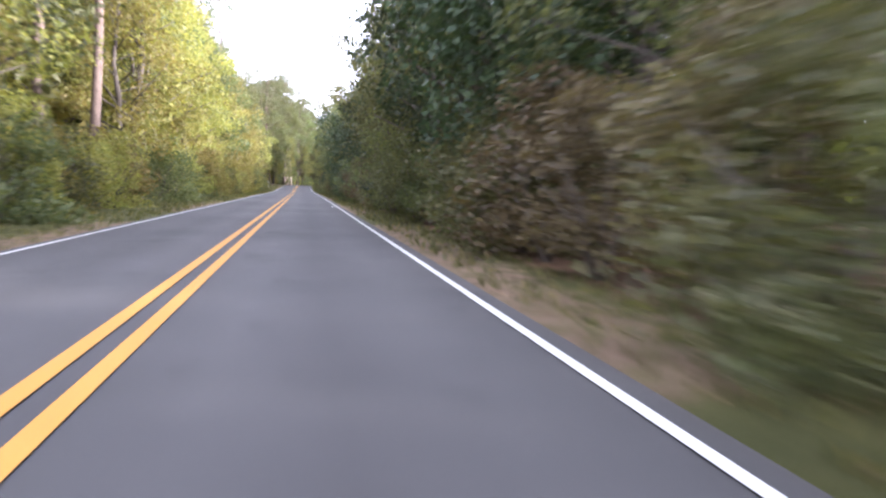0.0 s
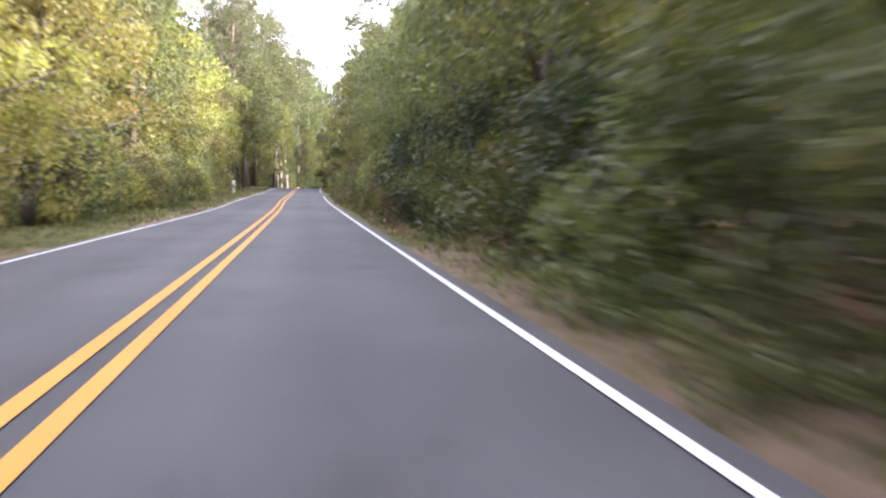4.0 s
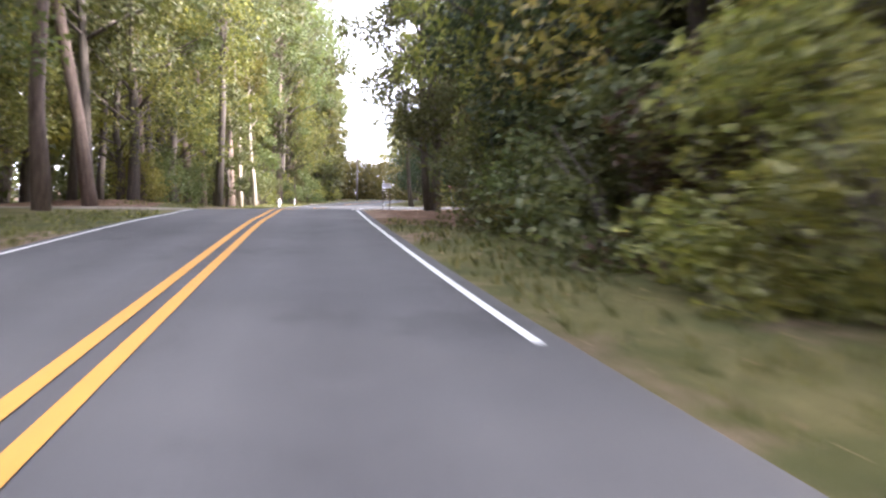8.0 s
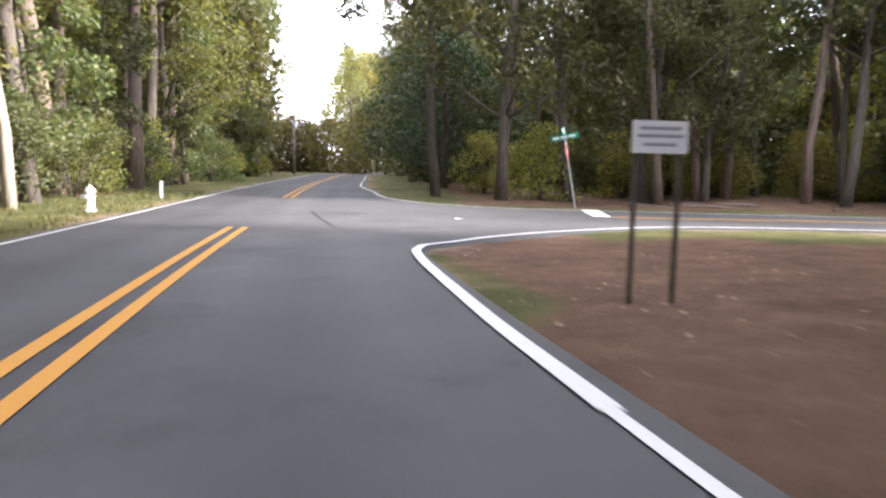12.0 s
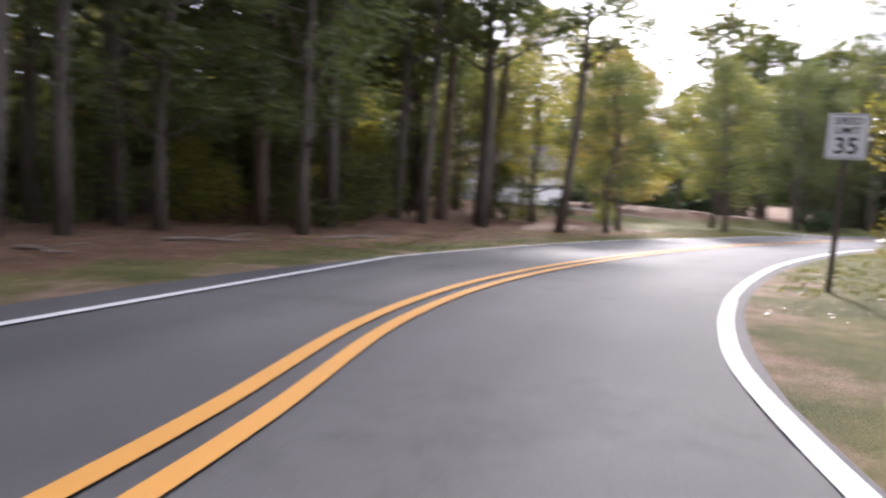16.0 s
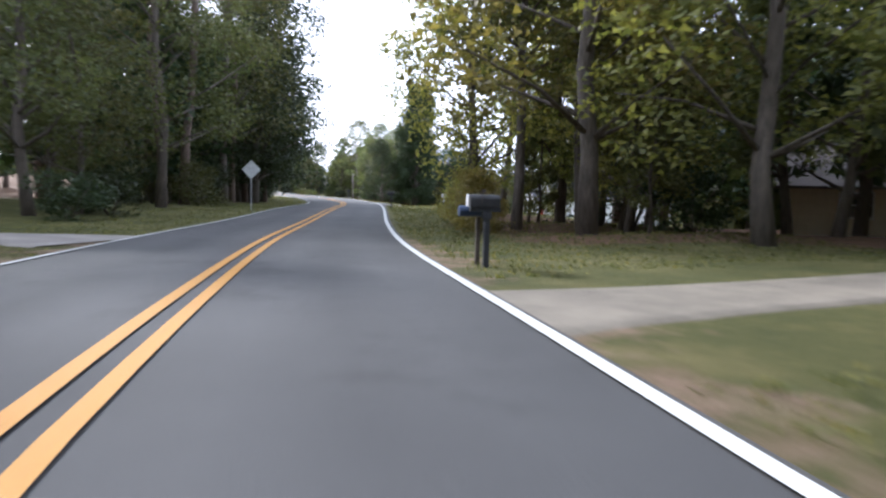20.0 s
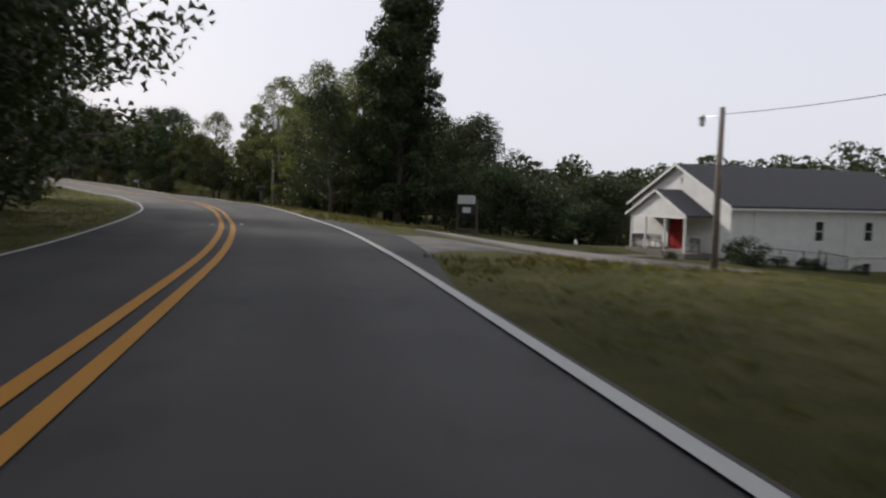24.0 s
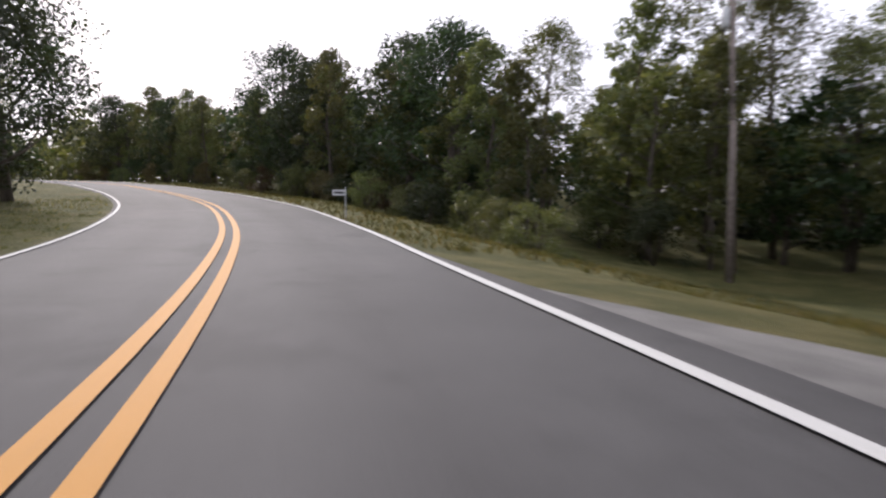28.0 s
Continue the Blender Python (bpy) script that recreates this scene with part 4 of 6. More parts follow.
belt(ROAD_B, 70, 86, 9.5, 13, 3.0, ["olive", "thin", "thin", "olive"], .68, 6.3)
belt(ROAD_B, 66, 87, 11, 24, 1.9, ["far", "tall", "far_dark", "far"], .95)
belt(ROAD_B, 72, 86, 6.4, 8, 2.4, ["bush", "bush_gold"], .7, 5.6)
plant("fine_green", 65.4, 174.2, 1.1, .85)
plant("bush_rust", 65.0, 178.6, .9)
plant("bush", 66.0, 177.2, .7)
plant("tall", 61.8, 184.5, .9)
for x, y, k in ((58, 178, "tall"), (62, 175, "thin"), (55, 184, "tall"), (54, 172, "far"), (60, 169, "far"), (49, 176, "far_dark"), (57, 165, "far"), (64, 170, "thin"), (51, 168, "far_dark"), (52, 189, "far_dark"), (56, 190, "far")):
    plant(k, x, y, .95)
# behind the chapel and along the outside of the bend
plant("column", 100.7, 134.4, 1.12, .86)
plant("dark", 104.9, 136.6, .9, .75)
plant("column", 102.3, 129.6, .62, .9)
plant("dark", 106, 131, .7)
# the bush_dark rows put the wood floor's shade into leaf colour
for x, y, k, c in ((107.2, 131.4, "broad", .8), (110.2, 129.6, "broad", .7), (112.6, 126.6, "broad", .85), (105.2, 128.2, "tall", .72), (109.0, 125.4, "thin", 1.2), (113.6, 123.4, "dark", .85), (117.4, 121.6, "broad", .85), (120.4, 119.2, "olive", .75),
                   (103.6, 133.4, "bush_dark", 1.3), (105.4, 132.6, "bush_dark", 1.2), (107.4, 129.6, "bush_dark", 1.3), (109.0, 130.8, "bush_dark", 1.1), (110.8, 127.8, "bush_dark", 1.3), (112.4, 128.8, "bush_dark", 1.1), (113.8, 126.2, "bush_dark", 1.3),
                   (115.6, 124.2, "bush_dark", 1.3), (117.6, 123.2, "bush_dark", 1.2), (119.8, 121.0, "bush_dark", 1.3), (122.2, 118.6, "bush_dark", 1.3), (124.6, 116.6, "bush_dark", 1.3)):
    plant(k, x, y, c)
# dark hedge rows; their leaf colour also stands for deep shade behind the drive
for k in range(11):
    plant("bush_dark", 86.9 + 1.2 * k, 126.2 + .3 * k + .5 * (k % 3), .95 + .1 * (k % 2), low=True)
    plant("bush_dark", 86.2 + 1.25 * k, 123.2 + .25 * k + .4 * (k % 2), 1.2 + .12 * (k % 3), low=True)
plant("thin", 104.2, 128.6, 1.3)
plant("broad", 110, 128.4, .78)
plant("thin", 115.5, 125.5, 1.1, 1.3)
plant("dark", 107, 124, .62)
# dark kinds round the bend put the backlit tone into leaf colour
belt(ROAD_B, 160, 178, 21, 28, 2.0, ["thin", "dark", "dark", "dark"], .85, 9)
belt(ROAD_B, 168, 178, 27, 38, 1.7, ["far", "far_dark"], .85)
belt(ROAD_B, 176, 190, 17, 22, 1.8, ["thin", "dark", "thin", "thin"], .95, 8)
belt(ROAD_B, 190, 262, 10.5, 15, 2.8, ["thin", "dark", "thin", "thin"], .9, 8)
belt(ROAD_B, 178, 270, 16, 30, 1.8, ["far_dark", "far_dark", "far"], .68)
belt(ROAD_B, 182, 262, 9.0, 11, 3.0, ["bush", "bush_rust", "bush_dark"], .7, 7)
belt(ROAD_B, 160, 182, 12, 20, 1.6, ["bush_rust", "bush", "bush"], .5, 7)
belt(ROAD_B, 212, 262, -16, -8, 3.6, ["far_pine", "far", "far_pine"], .75, 7)
belt(ROAD_B, 130, 200, -60, -38, 2.8, ["far", "far_pine", "far_dark"], 1.0)
plant("broad", 6.4, 213.5, 1.1)
plant("tall", 7.0, 218.6, 1.0)
plant("broad", 7.6, 209.5, 1.0)
plant("broad", 46.0, 190.8, .95)
plant("tall", 41.0, 191.6, .9)
for x, y in ((46, 171.8), (40, 172), (35, 173), (43, 168), (50, 172)):
    plant("far_dark", x, y, 1.2)


# dark shrubs over a bright gap, shade put into their leaf colour
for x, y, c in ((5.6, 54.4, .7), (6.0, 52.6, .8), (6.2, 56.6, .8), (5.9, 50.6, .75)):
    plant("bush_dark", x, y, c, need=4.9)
plant("dark", 16.0, 270.0, .76, 1.2)
plant("tall", 12.7, 260.6, 1.05)
plant("broad", 14.6, 256.2, 1.15)
for x, y, c in ((19.5, 353, 1.9), (23, 358, 2.0), (27, 364, 1.9), (31, 371, 1.9)):
    plant("gold", x, y, c)
for x, y, k, c in ((55, 237.5, "broad", .8), (57.5, 235.5, "olive", .7), (51.5, 240, "broad", .95), (61, 237, "bush", .9)):
    plant(k, x, y, c)
belt(ROAD_A, a0 + 184, a0 + 216, -16, -12, 3.4, ["olive", "gold"], .95, 8)
for x, y, k, c in ((13, 224, "bush", 1.0), (16, 226.5, "bush", 1.1), (19, 227, "bush_rust", 1.1), (15, 221.5, "bush", 1.2), (18, 223.5, "bush", 1.2), (21, 225, "bush", 1.2), (12.5, 218.5, "bush_rust", 1.0),
                   (15, 217, "bush", 1.2)):
    plant(k, x, y, c)
# trees added to block the sun that came through the driveway gap
for x, y in ((9, 173.6), (14, 174.8), (18, 176.3), (21.5, 178.6), (25.5, 180.3), (12, 187.5), (17, 189)):
    plant("tall", x, y, 1.1)
for s_, d_, c in ((122, -8.8, 1.15), (128, -9.0, 1.1), (134, -8.8, .95)):
    plant("dark", *at(ROAD_B, s_, d_)[:2], c, need=5.5)
belt(ROAD_B, 24, 37, 8.2, 10.5, 1.3, ["bush_olive", "bush", "bush_olive"], .75, 6.5)
for x, y, c in ((25.4, 230.6, .7), (26.6, 229.4, .8), (24.6, 229.6, .8), (27.2, 228.2, .8), (23.2, 230.4, .75)):
    plant("bush_olive", x, y, c)
# dark shrubs put the shade below the left trees into leaf colour
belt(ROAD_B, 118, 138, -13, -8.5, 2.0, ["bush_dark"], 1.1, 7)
# shrubs in dark leaf colour, put where shade lies under the trees
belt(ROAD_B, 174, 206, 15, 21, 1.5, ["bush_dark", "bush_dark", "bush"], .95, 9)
for x, y in ((49, 194), (52, 191.5), (55, 188.5), (50.5, 190)):
    plant("bush_dark", x, y, 1.1)
belt(ROAD_B, 6, 44, -16, -10.5, 4.2, ["tall", "olive", "pine"], 1.0, 9)
belt(ROAD_B, 6, 48, -32, -20, 4.0, ["far", "far_gold", "far_pine"], 1.1)
belt(ROAD_B, 6, 46, -26, -13, 3.2, ["bush", "bush_gold"], 1.2)
# understory on the left, its shade put into the dark leaf colour
belt(ROAD_B, 92, 108, -15, -9, 2.4, ["bush", "bush_dark"], 1.1, 7.5)
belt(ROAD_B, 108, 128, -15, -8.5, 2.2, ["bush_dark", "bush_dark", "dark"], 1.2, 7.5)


# -- woods further off, past counting --
def merged(me, mats):
    v = np.empty(len(me.vertices) * 3, dtype=np.float32)
    me.vertices.foreach_get("co", v)
    v = np.column_stack([v.reshape(-1, 3), np.ones(len(me.vertices))])
    f = [tuple(p.vertices) for p in me.polygons]
    vs, fs = [], []
    for k, m in enumerate(mats):
        vs.append((v @ m.T)[:, :3])
        fs += [tuple(i + k * len(v) for i in q) for q in f]
    return np.vstack(vs), fs


for (kind, var), mats in FAR.items():
    root = make_tree(kind, var)
    H_, lm_, bk_ = TREE_KINDS[kind][0], TREE_KINDS[kind][7], TREE_KINDS[kind][8]
    for ch in list(root.children):
        v, f = merged(ch.data, mats)
        nm = "woodland" if ch.name.startswith("crown") else "woodland_trunks"
        tagged(new(nm, mesh_from(nm, v, f, lm_ if nm == "woodland" else bk_)), "leafy crowns of trees behind the roadside" if nm == "woodland" else "bare trunks and limbs of trees behind the roadside", "woods", kind="stuff")
        bpy.data.objects.remove(ch)
    bpy.data.objects.remove(root)


def woods(label, spots, leaves, size, material, hmin, hmax, seed, wide=3.8):
    rng = np.random.default_rng(seed)
    cs, tv, tf = [], [], []
    z = heights(spots[:, 0], spots[:, 1])[0]
    for (x, y), zz in zip(spots, z):
        h = rng.uniform(hmin, hmax)
        q = rng.uniform(0, 1, leaves)
        r = wide * np.sqrt(np.maximum(0.08, np.sin(np.pi * (0.12 + 0.85 * q)))) * rng.uniform(.2, 1, leaves)
        a = rng.uniform(0, math.tau, leaves)
        cs.append(np.column_stack([x + r * np.cos(a), y + r * np.sin(a), zz + h * q]))
    v, f = leaf_quads(np.vstack(cs), size, rng)
    return tagged(new("woodland", mesh_from("woodland", v, f, material)), label, "woods", kind="stuff")


def scatter(n, fn, seed, need=14):
    rng = np.random.default_rng(seed)
    out = []
    while len(out) < n:
        x, y = fn(rng)
        if clear_of_roads(x, y, need) and not kept_open(x, y) and not any((x - bx) ** 2 + (y - by) ** 2 < (br + 3) ** 2 for bx, by, br in BLOCK):
            out.append((x, y))
    return np.array(out)


def beside(road, s0, s1, d0, d1):
    def fn(r):
        x, y, _, _ = at(road, r.uniform(s0, s1), r.uniform(d0, d1))
        return x, y
    return fn


woods("dense green woods beyond the roadside trees", np.vstack([scatter(110, beside(ROAD_A, 50, 240, 24, 44), 1, 20), scatter(110, beside(ROAD_A, 50, 300, -44, -26), 2, 20)]), 170, .85, LEAF_GREEN, 13, 20, 3)
woods("shadowy woods behind the junction", np.vstack([scatter(110, beside(ROAD_B, 4, 70, -56, -34), 4, 20), scatter(60, beside(ROAD_A, 340, 470, 14, 40), 5, 12)]), 170, .85, LEAF_GREEN, 8, 15, 6)
# dark leaf colour on both far tree lines stands in for backlight
woods("low distant tree line behind the chapel", scatter(150, lambda r: (r.uniform(20, 170), r.uniform(40, 84)), 8, 20), 340, .42, LEAF_DARK_SHADED, 6.5, 9, 9)
woods("low dark woods across the field", scatter(110, beside(ROAD_B, 150, 228, 32, 62), 34, 24), 480, .3, LEAF_DARK_SHADED, 4.0, 8.0, 35, 2.7)
woods("distant woods closing the view along the bend", np.vstack([scatter(55, beside(ROAD_B, 228, 300, 30, 60), 10, 24), scatter(70, beside(ROAD_B, 235, 330, -50, -14), 11, 12), scatter(60, beside(ROAD_B, 262, 345, 8, 30), 31, 9), scatter(30, beside(ROAD_B, 270, 345, -14, -8), 32, 6)]), 280, .5, LEAF_GREEN, 7, 9.5, 12)
woods("woods in the angle between the two roads", scatter(80, lambda r: (r.uniform(26, 52), r.uniform(120, 176)), 13, 20), 170, .85, LEAF_GREEN, 12, 17, 14)
woods("woods on the inner side of the far road", scatter(110, beside(ROAD_B, 60, 230, -75, -42), 15, 24), 170, .85, LEAF_DARK_SHADED, 12, 18, 16)
woods("low thicket filling the wood's edge", np.vstack([scatter(90, beside(ROAD_A, 60, 304, 12, 22), 17, 9), scatter(150, beside(ROAD_A, 60, 420, -24, -15), 18, 12), scatter(90, beside(ROAD_B, 6, 66, -36, -20), 19, 18), scatter(34, beside(ROAD_A, 364, 420, 9, 20), 20, 8), scatter(110, beside(ROAD_A, 395, 505, -18, 16), 25, 5.5)]), 240, .32, LEAF_GREEN, 2.5, 5.5, 21, 2.6)
woods("tall trees closing the view along the first road", np.vstack([scatter(26, beside(ROAD_A, 352, 430, -16, -8), 22, 6.5), scatter(26, beside(ROAD_A, 352, 440, 8, 18), 23, 6.5)]), 600, .5, LEAF_GREEN, 19, 25, 24)
# lighter olive leaves put the haze over these trees into colour
woods("low far trees under the gap of sky", np.array([(x, 338 + 9 * math.sin(k * 2.3) + 14 * (k % 3)) for k, x in enumerate(np.linspace(2, 22, 19))]), 1100, .32, LEAF_OLIVE, 7.5, 10.5, 33)
woods("wide woods stretching away from the roads", np.vstack([scatter(230, lambda r: (r.uniform(-130, -42), r.uniform(-60, 330)), 26, 30), scatter(160, lambda r: (r.uniform(70, 240), r.uniform(190, 330)), 28, 34), scatter(90, lambda r: (r.uniform(-40, 70), r.uniform(395, 470)), 29, 14)]), 170, .8, LEAF_GREEN, 12, 17, 30)


# -- roadside things --
def text_part(name, words, size, m, material, parent, bold=0.0):
    cu = bpy.data.curves.new(name, 'FONT')
    cu.body, cu.size, cu.align_x, cu.align_y, cu.extrude, cu.offset = words, size, 'CENTER', 'CENTER', 0.002, bold
    tmp = bpy.data.objects.new(name, cu)
    me = bpy.data.meshes.new_from_object(tmp)
    bpy.data.objects.remove(tmp)
    me.materials.append(material)
    ob = new(name, me)
    ob.parent = parent
    ob.matrix_basis = m
    return ob


def rounded_plate(w, h, t, r=0.04, seg=5):
    """A plate in x and z with rounded corners, its face towards -y."""
    pts = []
    for cx, cz, a0_ in ((w / 2 - r, h / 2 - r, 0), (-w / 2 + r, h / 2 - r, 90), (-w / 2 + r, -h / 2 + r, 180), (w / 2 - r, -h / 2 + r, 270)):
        for k in range(seg + 1):
            a = radians(a0_ + 90 * k / seg)
            pts.append((cx + r * math.cos(a), cz + r * math.sin(a)))
    return prism(bmesh.new(), pts, -t / 2, t / 2)


def channel_post(h, w=0.06):
    bm = bmesh.new()
    box(bm, (-w / 2, 0.004, -.4), (w / 2, 0.012, h))
    box(bm, (-w / 2, -.02, -.4), (-w / 2 + .008, .004, h))
    box(bm, (w / 2 - .008, -.02, -.4), (w / 2, .004, h))
    return bm


def here(x, y, yaw, lean_x=0, lean_y=0, dz=0.0):
    return pose(x, y, ground_z(x, y) + dz, lean_x, lean_y, yaw)


# speed limit sign
sp = thing("speed_limit_sign", here(24.40, 234.55, -124, 0, 2), "white speed limit sign on a dark timber post in the verge", "road sign")
part("post", boxes(((-.045, -.02, -.4), (.045, .07, 3.0)), bevel=.008), WOOD_DARK, sp, "dark square timber post")
plate = part("plate", rounded_plate(.61, .76, .004), SIGN_WHITE, sp)
plate.location = (0, -.03, 2.63)
bm = bmesh.new()
for lo, hi in (((-.285, -.003, .352), (.285, -.0025, .362)), ((-.285, -.003, -.362), (.285, -.0025, -.352)), ((-.285, -.003, -.352), (-.275, -.0025, .352)), ((.275, -.003, -.352), (.285, -.0025, .352))):
    box(bm, lo, hi)
part("border", bm, SIGN_BLACK, plate)
up = Matrix.Rotation(radians(90), 4, 'X')
text_part("lettering", "SPEED", .155, Matrix.Translation((0, -.004, .245)) @ up, SIGN_BLACK, plate, .002)
text_part("lettering", "LIMIT", .155, Matrix.Translation((0, -.004, .09)) @ up, SIGN_BLACK, plate, .002)
text_part("numerals", "35", .38, Matrix.Translation((0, -.004, -.17)) @ up, SIGN_BLACK, plate, .006)
part("bolt", tube(bmesh.new(), [(0, -.006, .3), (0, -.001, .3)], [.012, .012], 8), STEEL, plate)
part("bolt", tube(bmesh.new(), [(0, -.006, -.02), (0, -.001, -.02)], [.012, .012], 8), STEEL, plate)

# leaning street name post with a stop sign turned away
st = thing("street_name_sign", here(15.27, 250.05, -39, 1, -10.5), "green street name blades on a leaning steel post", "road sign")
part("post", tube(bmesh.new(), [(0, 0, -.4), (0, 0, 3.25)], [.036, .034], 10), STEEL, st)
for dz, yaw, ln in ((2.84, 4, 1.1), (3.08, 92, .75)):
    bl = part("name_blade", rounded_plate(ln, .2, .006, .02), SIGN_GREEN, st)
    bl.matrix_basis = pose(0, -.035, dz, 0, 0, yaw)
    bm = bmesh.new()
    for k in range(3):
        box(bm, (-ln * .42 + k * ln * .29, -.0045, -.045), (-ln * .42 + k * ln * .29 + ln * .23, -.0035, .045))
    part("lettering_bar", bm, SIGN_WHITE, bl)
part("bracket", boxes(((-.02, -.04, 2.72), (.02, .04, 3.2)), bevel=.004), STEEL, st)
octo = [(.33 * math.cos(radians(22.5 + 45 * k)), .33 * math.sin(radians(22.5 + 45 * k))) for k in range(8)]
SIGN_RED = simple("red_sign_sheet", (0.42, 0.012, 0.02), (0.5, 0.02, 0.03), 4, .4, bump_strength=.03)
sg = part("stop_plate", prism(bmesh.new(), octo, -.003, .003), SIGN_RED, st)
sg.matrix_basis = pose(.02, -.04, 2.25, 0, 0, 92.5)
part("rim", prism(bmesh.new(), [(x * 1.07, z * 1.07) for x, z in octo], .0035, .0055), SIGN_WHITE, sg)
part("lettering_bar", boxes(((-.2, -.0055, -.07), (.2, -.0045, .07))), SIGN_WHITE, sg)

# notice board at the corner
GREY_INK = simple("grey_ink", (.2, .2, .22), (.28, .28, .3), 5)
nb = thing("notice_sign", here(6.13, 230.9, -12), "small white notice board with grey lines of writing on two posts", "sign")
for k in (-.24, .24):
    part("post", boxes(((k - .025, -.02, -.3), (k + .025, .03, 1.95)), bevel=.006), WOOD_DARK, nb)
pl = part("panel", rounded_plate(.6, .34, .02, .015), SIGN_WHITE, nb)
pl.location = (0, -.035, 1.78)
for k, w in ((.09, .44), (.01, .5), (-.08, .36)):
    part("lettering_bar", boxes(((-w / 2, -.012, k - .018), (w / 2, -.0105, k + .018))), GREY_INK, pl)

# diamond warning sign seen from behind
dm = thing("warning_sign", here(73.6, 192.6, -146), "bare metal back of a diamond warning sign on a post", "road sign")
part("post", channel_post(2.6), STEEL, dm)
p_ = part("plate", prism(bmesh.new(), [(0, -.54), (.54, 0), (0, .54), (-.54, 0)], .016, .02), SIGN_BACK, dm)
p_.location = (0, 0, 2.35)
part("brace", boxes(((-.3, .008, 2.32), (.3, .0155, 2.38))), STEEL, dm)

# small white sign on the outside of the bend
ws = thing("direction_sign", here(*B(187, 4.1)[:2], -118), "small white sign on a thin post beside the bend", "road sign")
part("post", channel_post(1.12, .045), STEEL, ws)
p_ = part("plate", rounded_plate(.45, .2, .006, .02), SIGN_WHITE, ws)
p_.location = (-.22, -.03, .93)
part("lettering_bar", boxes(((-.17, -.0055, -.035), (.17, -.0045, .035))), SIGN_BLACK, p_)


def mailbox(name, m, label, two=False, post_mat=WOOD_DARK, thick=.1):
    mb = thing(name, m, label, "mailbox", "roadside mailboxes")
    part("post", boxes(((-thick / 2, -thick / 2, -.3), (thick / 2, thick / 2, 1.02)), bevel=.008), post_mat, mb)
    part("arm", boxes(((-.05, -.3, .97), (.05, .24, 1.05)), bevel=.006), post_mat, mb)
    out = [(-.085, 1.054), (.085, 1.054), (.085, 1.18)] + [(.085 * math.cos(radians(a)), 1.18 + .085 * math.sin(radians(a))) for a in range(15, 180, 15)] + [(-.085, 1.18)]
    bx = part("box", prism(bmesh.new(), out, -.3, .22), MAIL_BLACK, mb)
    part("door", prism(bmesh.new(), [(x * 1.04, 1.15 + (z - 1.15) * 1.04) for x, z in out], -.312, -.301), MAIL_BLACK, bx)
    if two:
        part("flag", boxes(((.087, -.12, 1.12), (.092, -.1, 1.36)), ((.087, -.12, 1.3), (.092, -.04, 1.36))), WOOD_DARK, bx)
    if two:
        second = part("box", prism(bmesh.new(), [(x - .34, z + .01) for x, z in out], -.26, .2), MAIL_BLACK, mb)
        part("door", prism(bmesh.new(), [(x * 1.04 - .34, 1.16 + (z - 1.15) * 1.04) for x, z in out], -.272, -.261), SIGN_WHITE, second, "pale box door")
        part("shelf", boxes(((-.45, -.2, .98), (-.051, .16, 1.053)), bevel=.006), post_mat, mb)
        part("collar", boxes(((-.075, -.075, .84), (.075, .075, .965)), bevel=.01), BOARD_DARK, mb)
        tube_ = [(-.62 + .1 * math.cos(radians(a)), .97 + .1 * math.sin(radians(a))) for a in range(0, 360, 30)]
        part("newspaper_tube", prism(bmesh.new(), tube_, -.36, .16), MAIL_BLUE, mb, "blue plastic newspaper tube")
        part("post", boxes(((-.66, -.04, -.3), (-.58, .04, .865)), bevel=.008), WOOD_DARK, mb, "thin dark post")
    return mb


mailbox("mailbox", here(48.8, 211.2, -138 - 90), "dark mailbox and paper tube on timber posts by the road", True, BOARD_DARK)
mailbox("mailbox", here(107.9, 140.5, -131 - 90), "dark mailbox on a thick near-black timber post in the verge", False, BOARD_DARK, .15)
mailbox("mailbox", here(74.7, 177.2, -144 - 90), "dark mailbox on a post at the edge of a lawn", False, BOARD_DARK)

# white hydrant and marker post
hy = thing("fire_hydrant", here(-1.8, 247.3, -100), "white painted fire hydrant on the grass verge", "hydrant")
part("barrel", tube(bmesh.new(), [(0, 0, -.1), (0, 0, .06), (0, 0, .07), (0, 0, .55)], [.15, .15, .11, .11], 14), HYDRANT_WHITE, hy, smooth=True)
part("bonnet", tube(bmesh.new(), [(0, 0, .55), (0, 0, .58), (0, 0, .66), (0, 0, .72), (0, 0, .74)], [.15, .15, .12, .05, .02], 14), HYDRANT_WHITE, hy, smooth=True)
for v_ in ((.23, 0), (-.23, 0), (0, -.25)):
    part("nozzle_cap", tube(bmesh.new(), [(v_[0] * .4, v_[1] * .4, .43), (v_[0] * .85, v_[1] * .85, .43), (v_[0], v_[1], .43)], [.07, .075, .06], 10), HYDRANT_WHITE, hy)
part("operating_nut", tube(bmesh.new(), [(0, 0, .74), (0, 0, .79)], [.025, .025], 5), HYDRANT_WHITE, hy)
mk = thing("marker_post", here(*A(255, -4.9)[:2], 0), "short pale marker post in the grass", "post", "marker posts")
part("shaft", boxes(((-.06, -.06, -.2), (.06, .06, .62)), bevel=.01), SIGN_WHITE, mk)
part("cap", boxes(((-.07, -.07, .622), (.07, .07, .66)), bevel=.01), SIGN_WHITE, mk)
for d_, y_ in ((-6.3, 178.4), (-6.6, 179.6)):
    gp = thing("gate_post", here(*A(y_, d_)[:2], 0), "white painted timber gate post at the wood's edge", "post", "white gate posts")
    part("shaft", boxes(((-.05, -.05, -.2), (.05, .05, 1.42)), bevel=.01), SIGN_WHITE, gp)
    part("cap", boxes(((-.065, -.065, 1.422), (.065, .065, 1.46)), bevel=.012), SIGN_WHITE, gp)


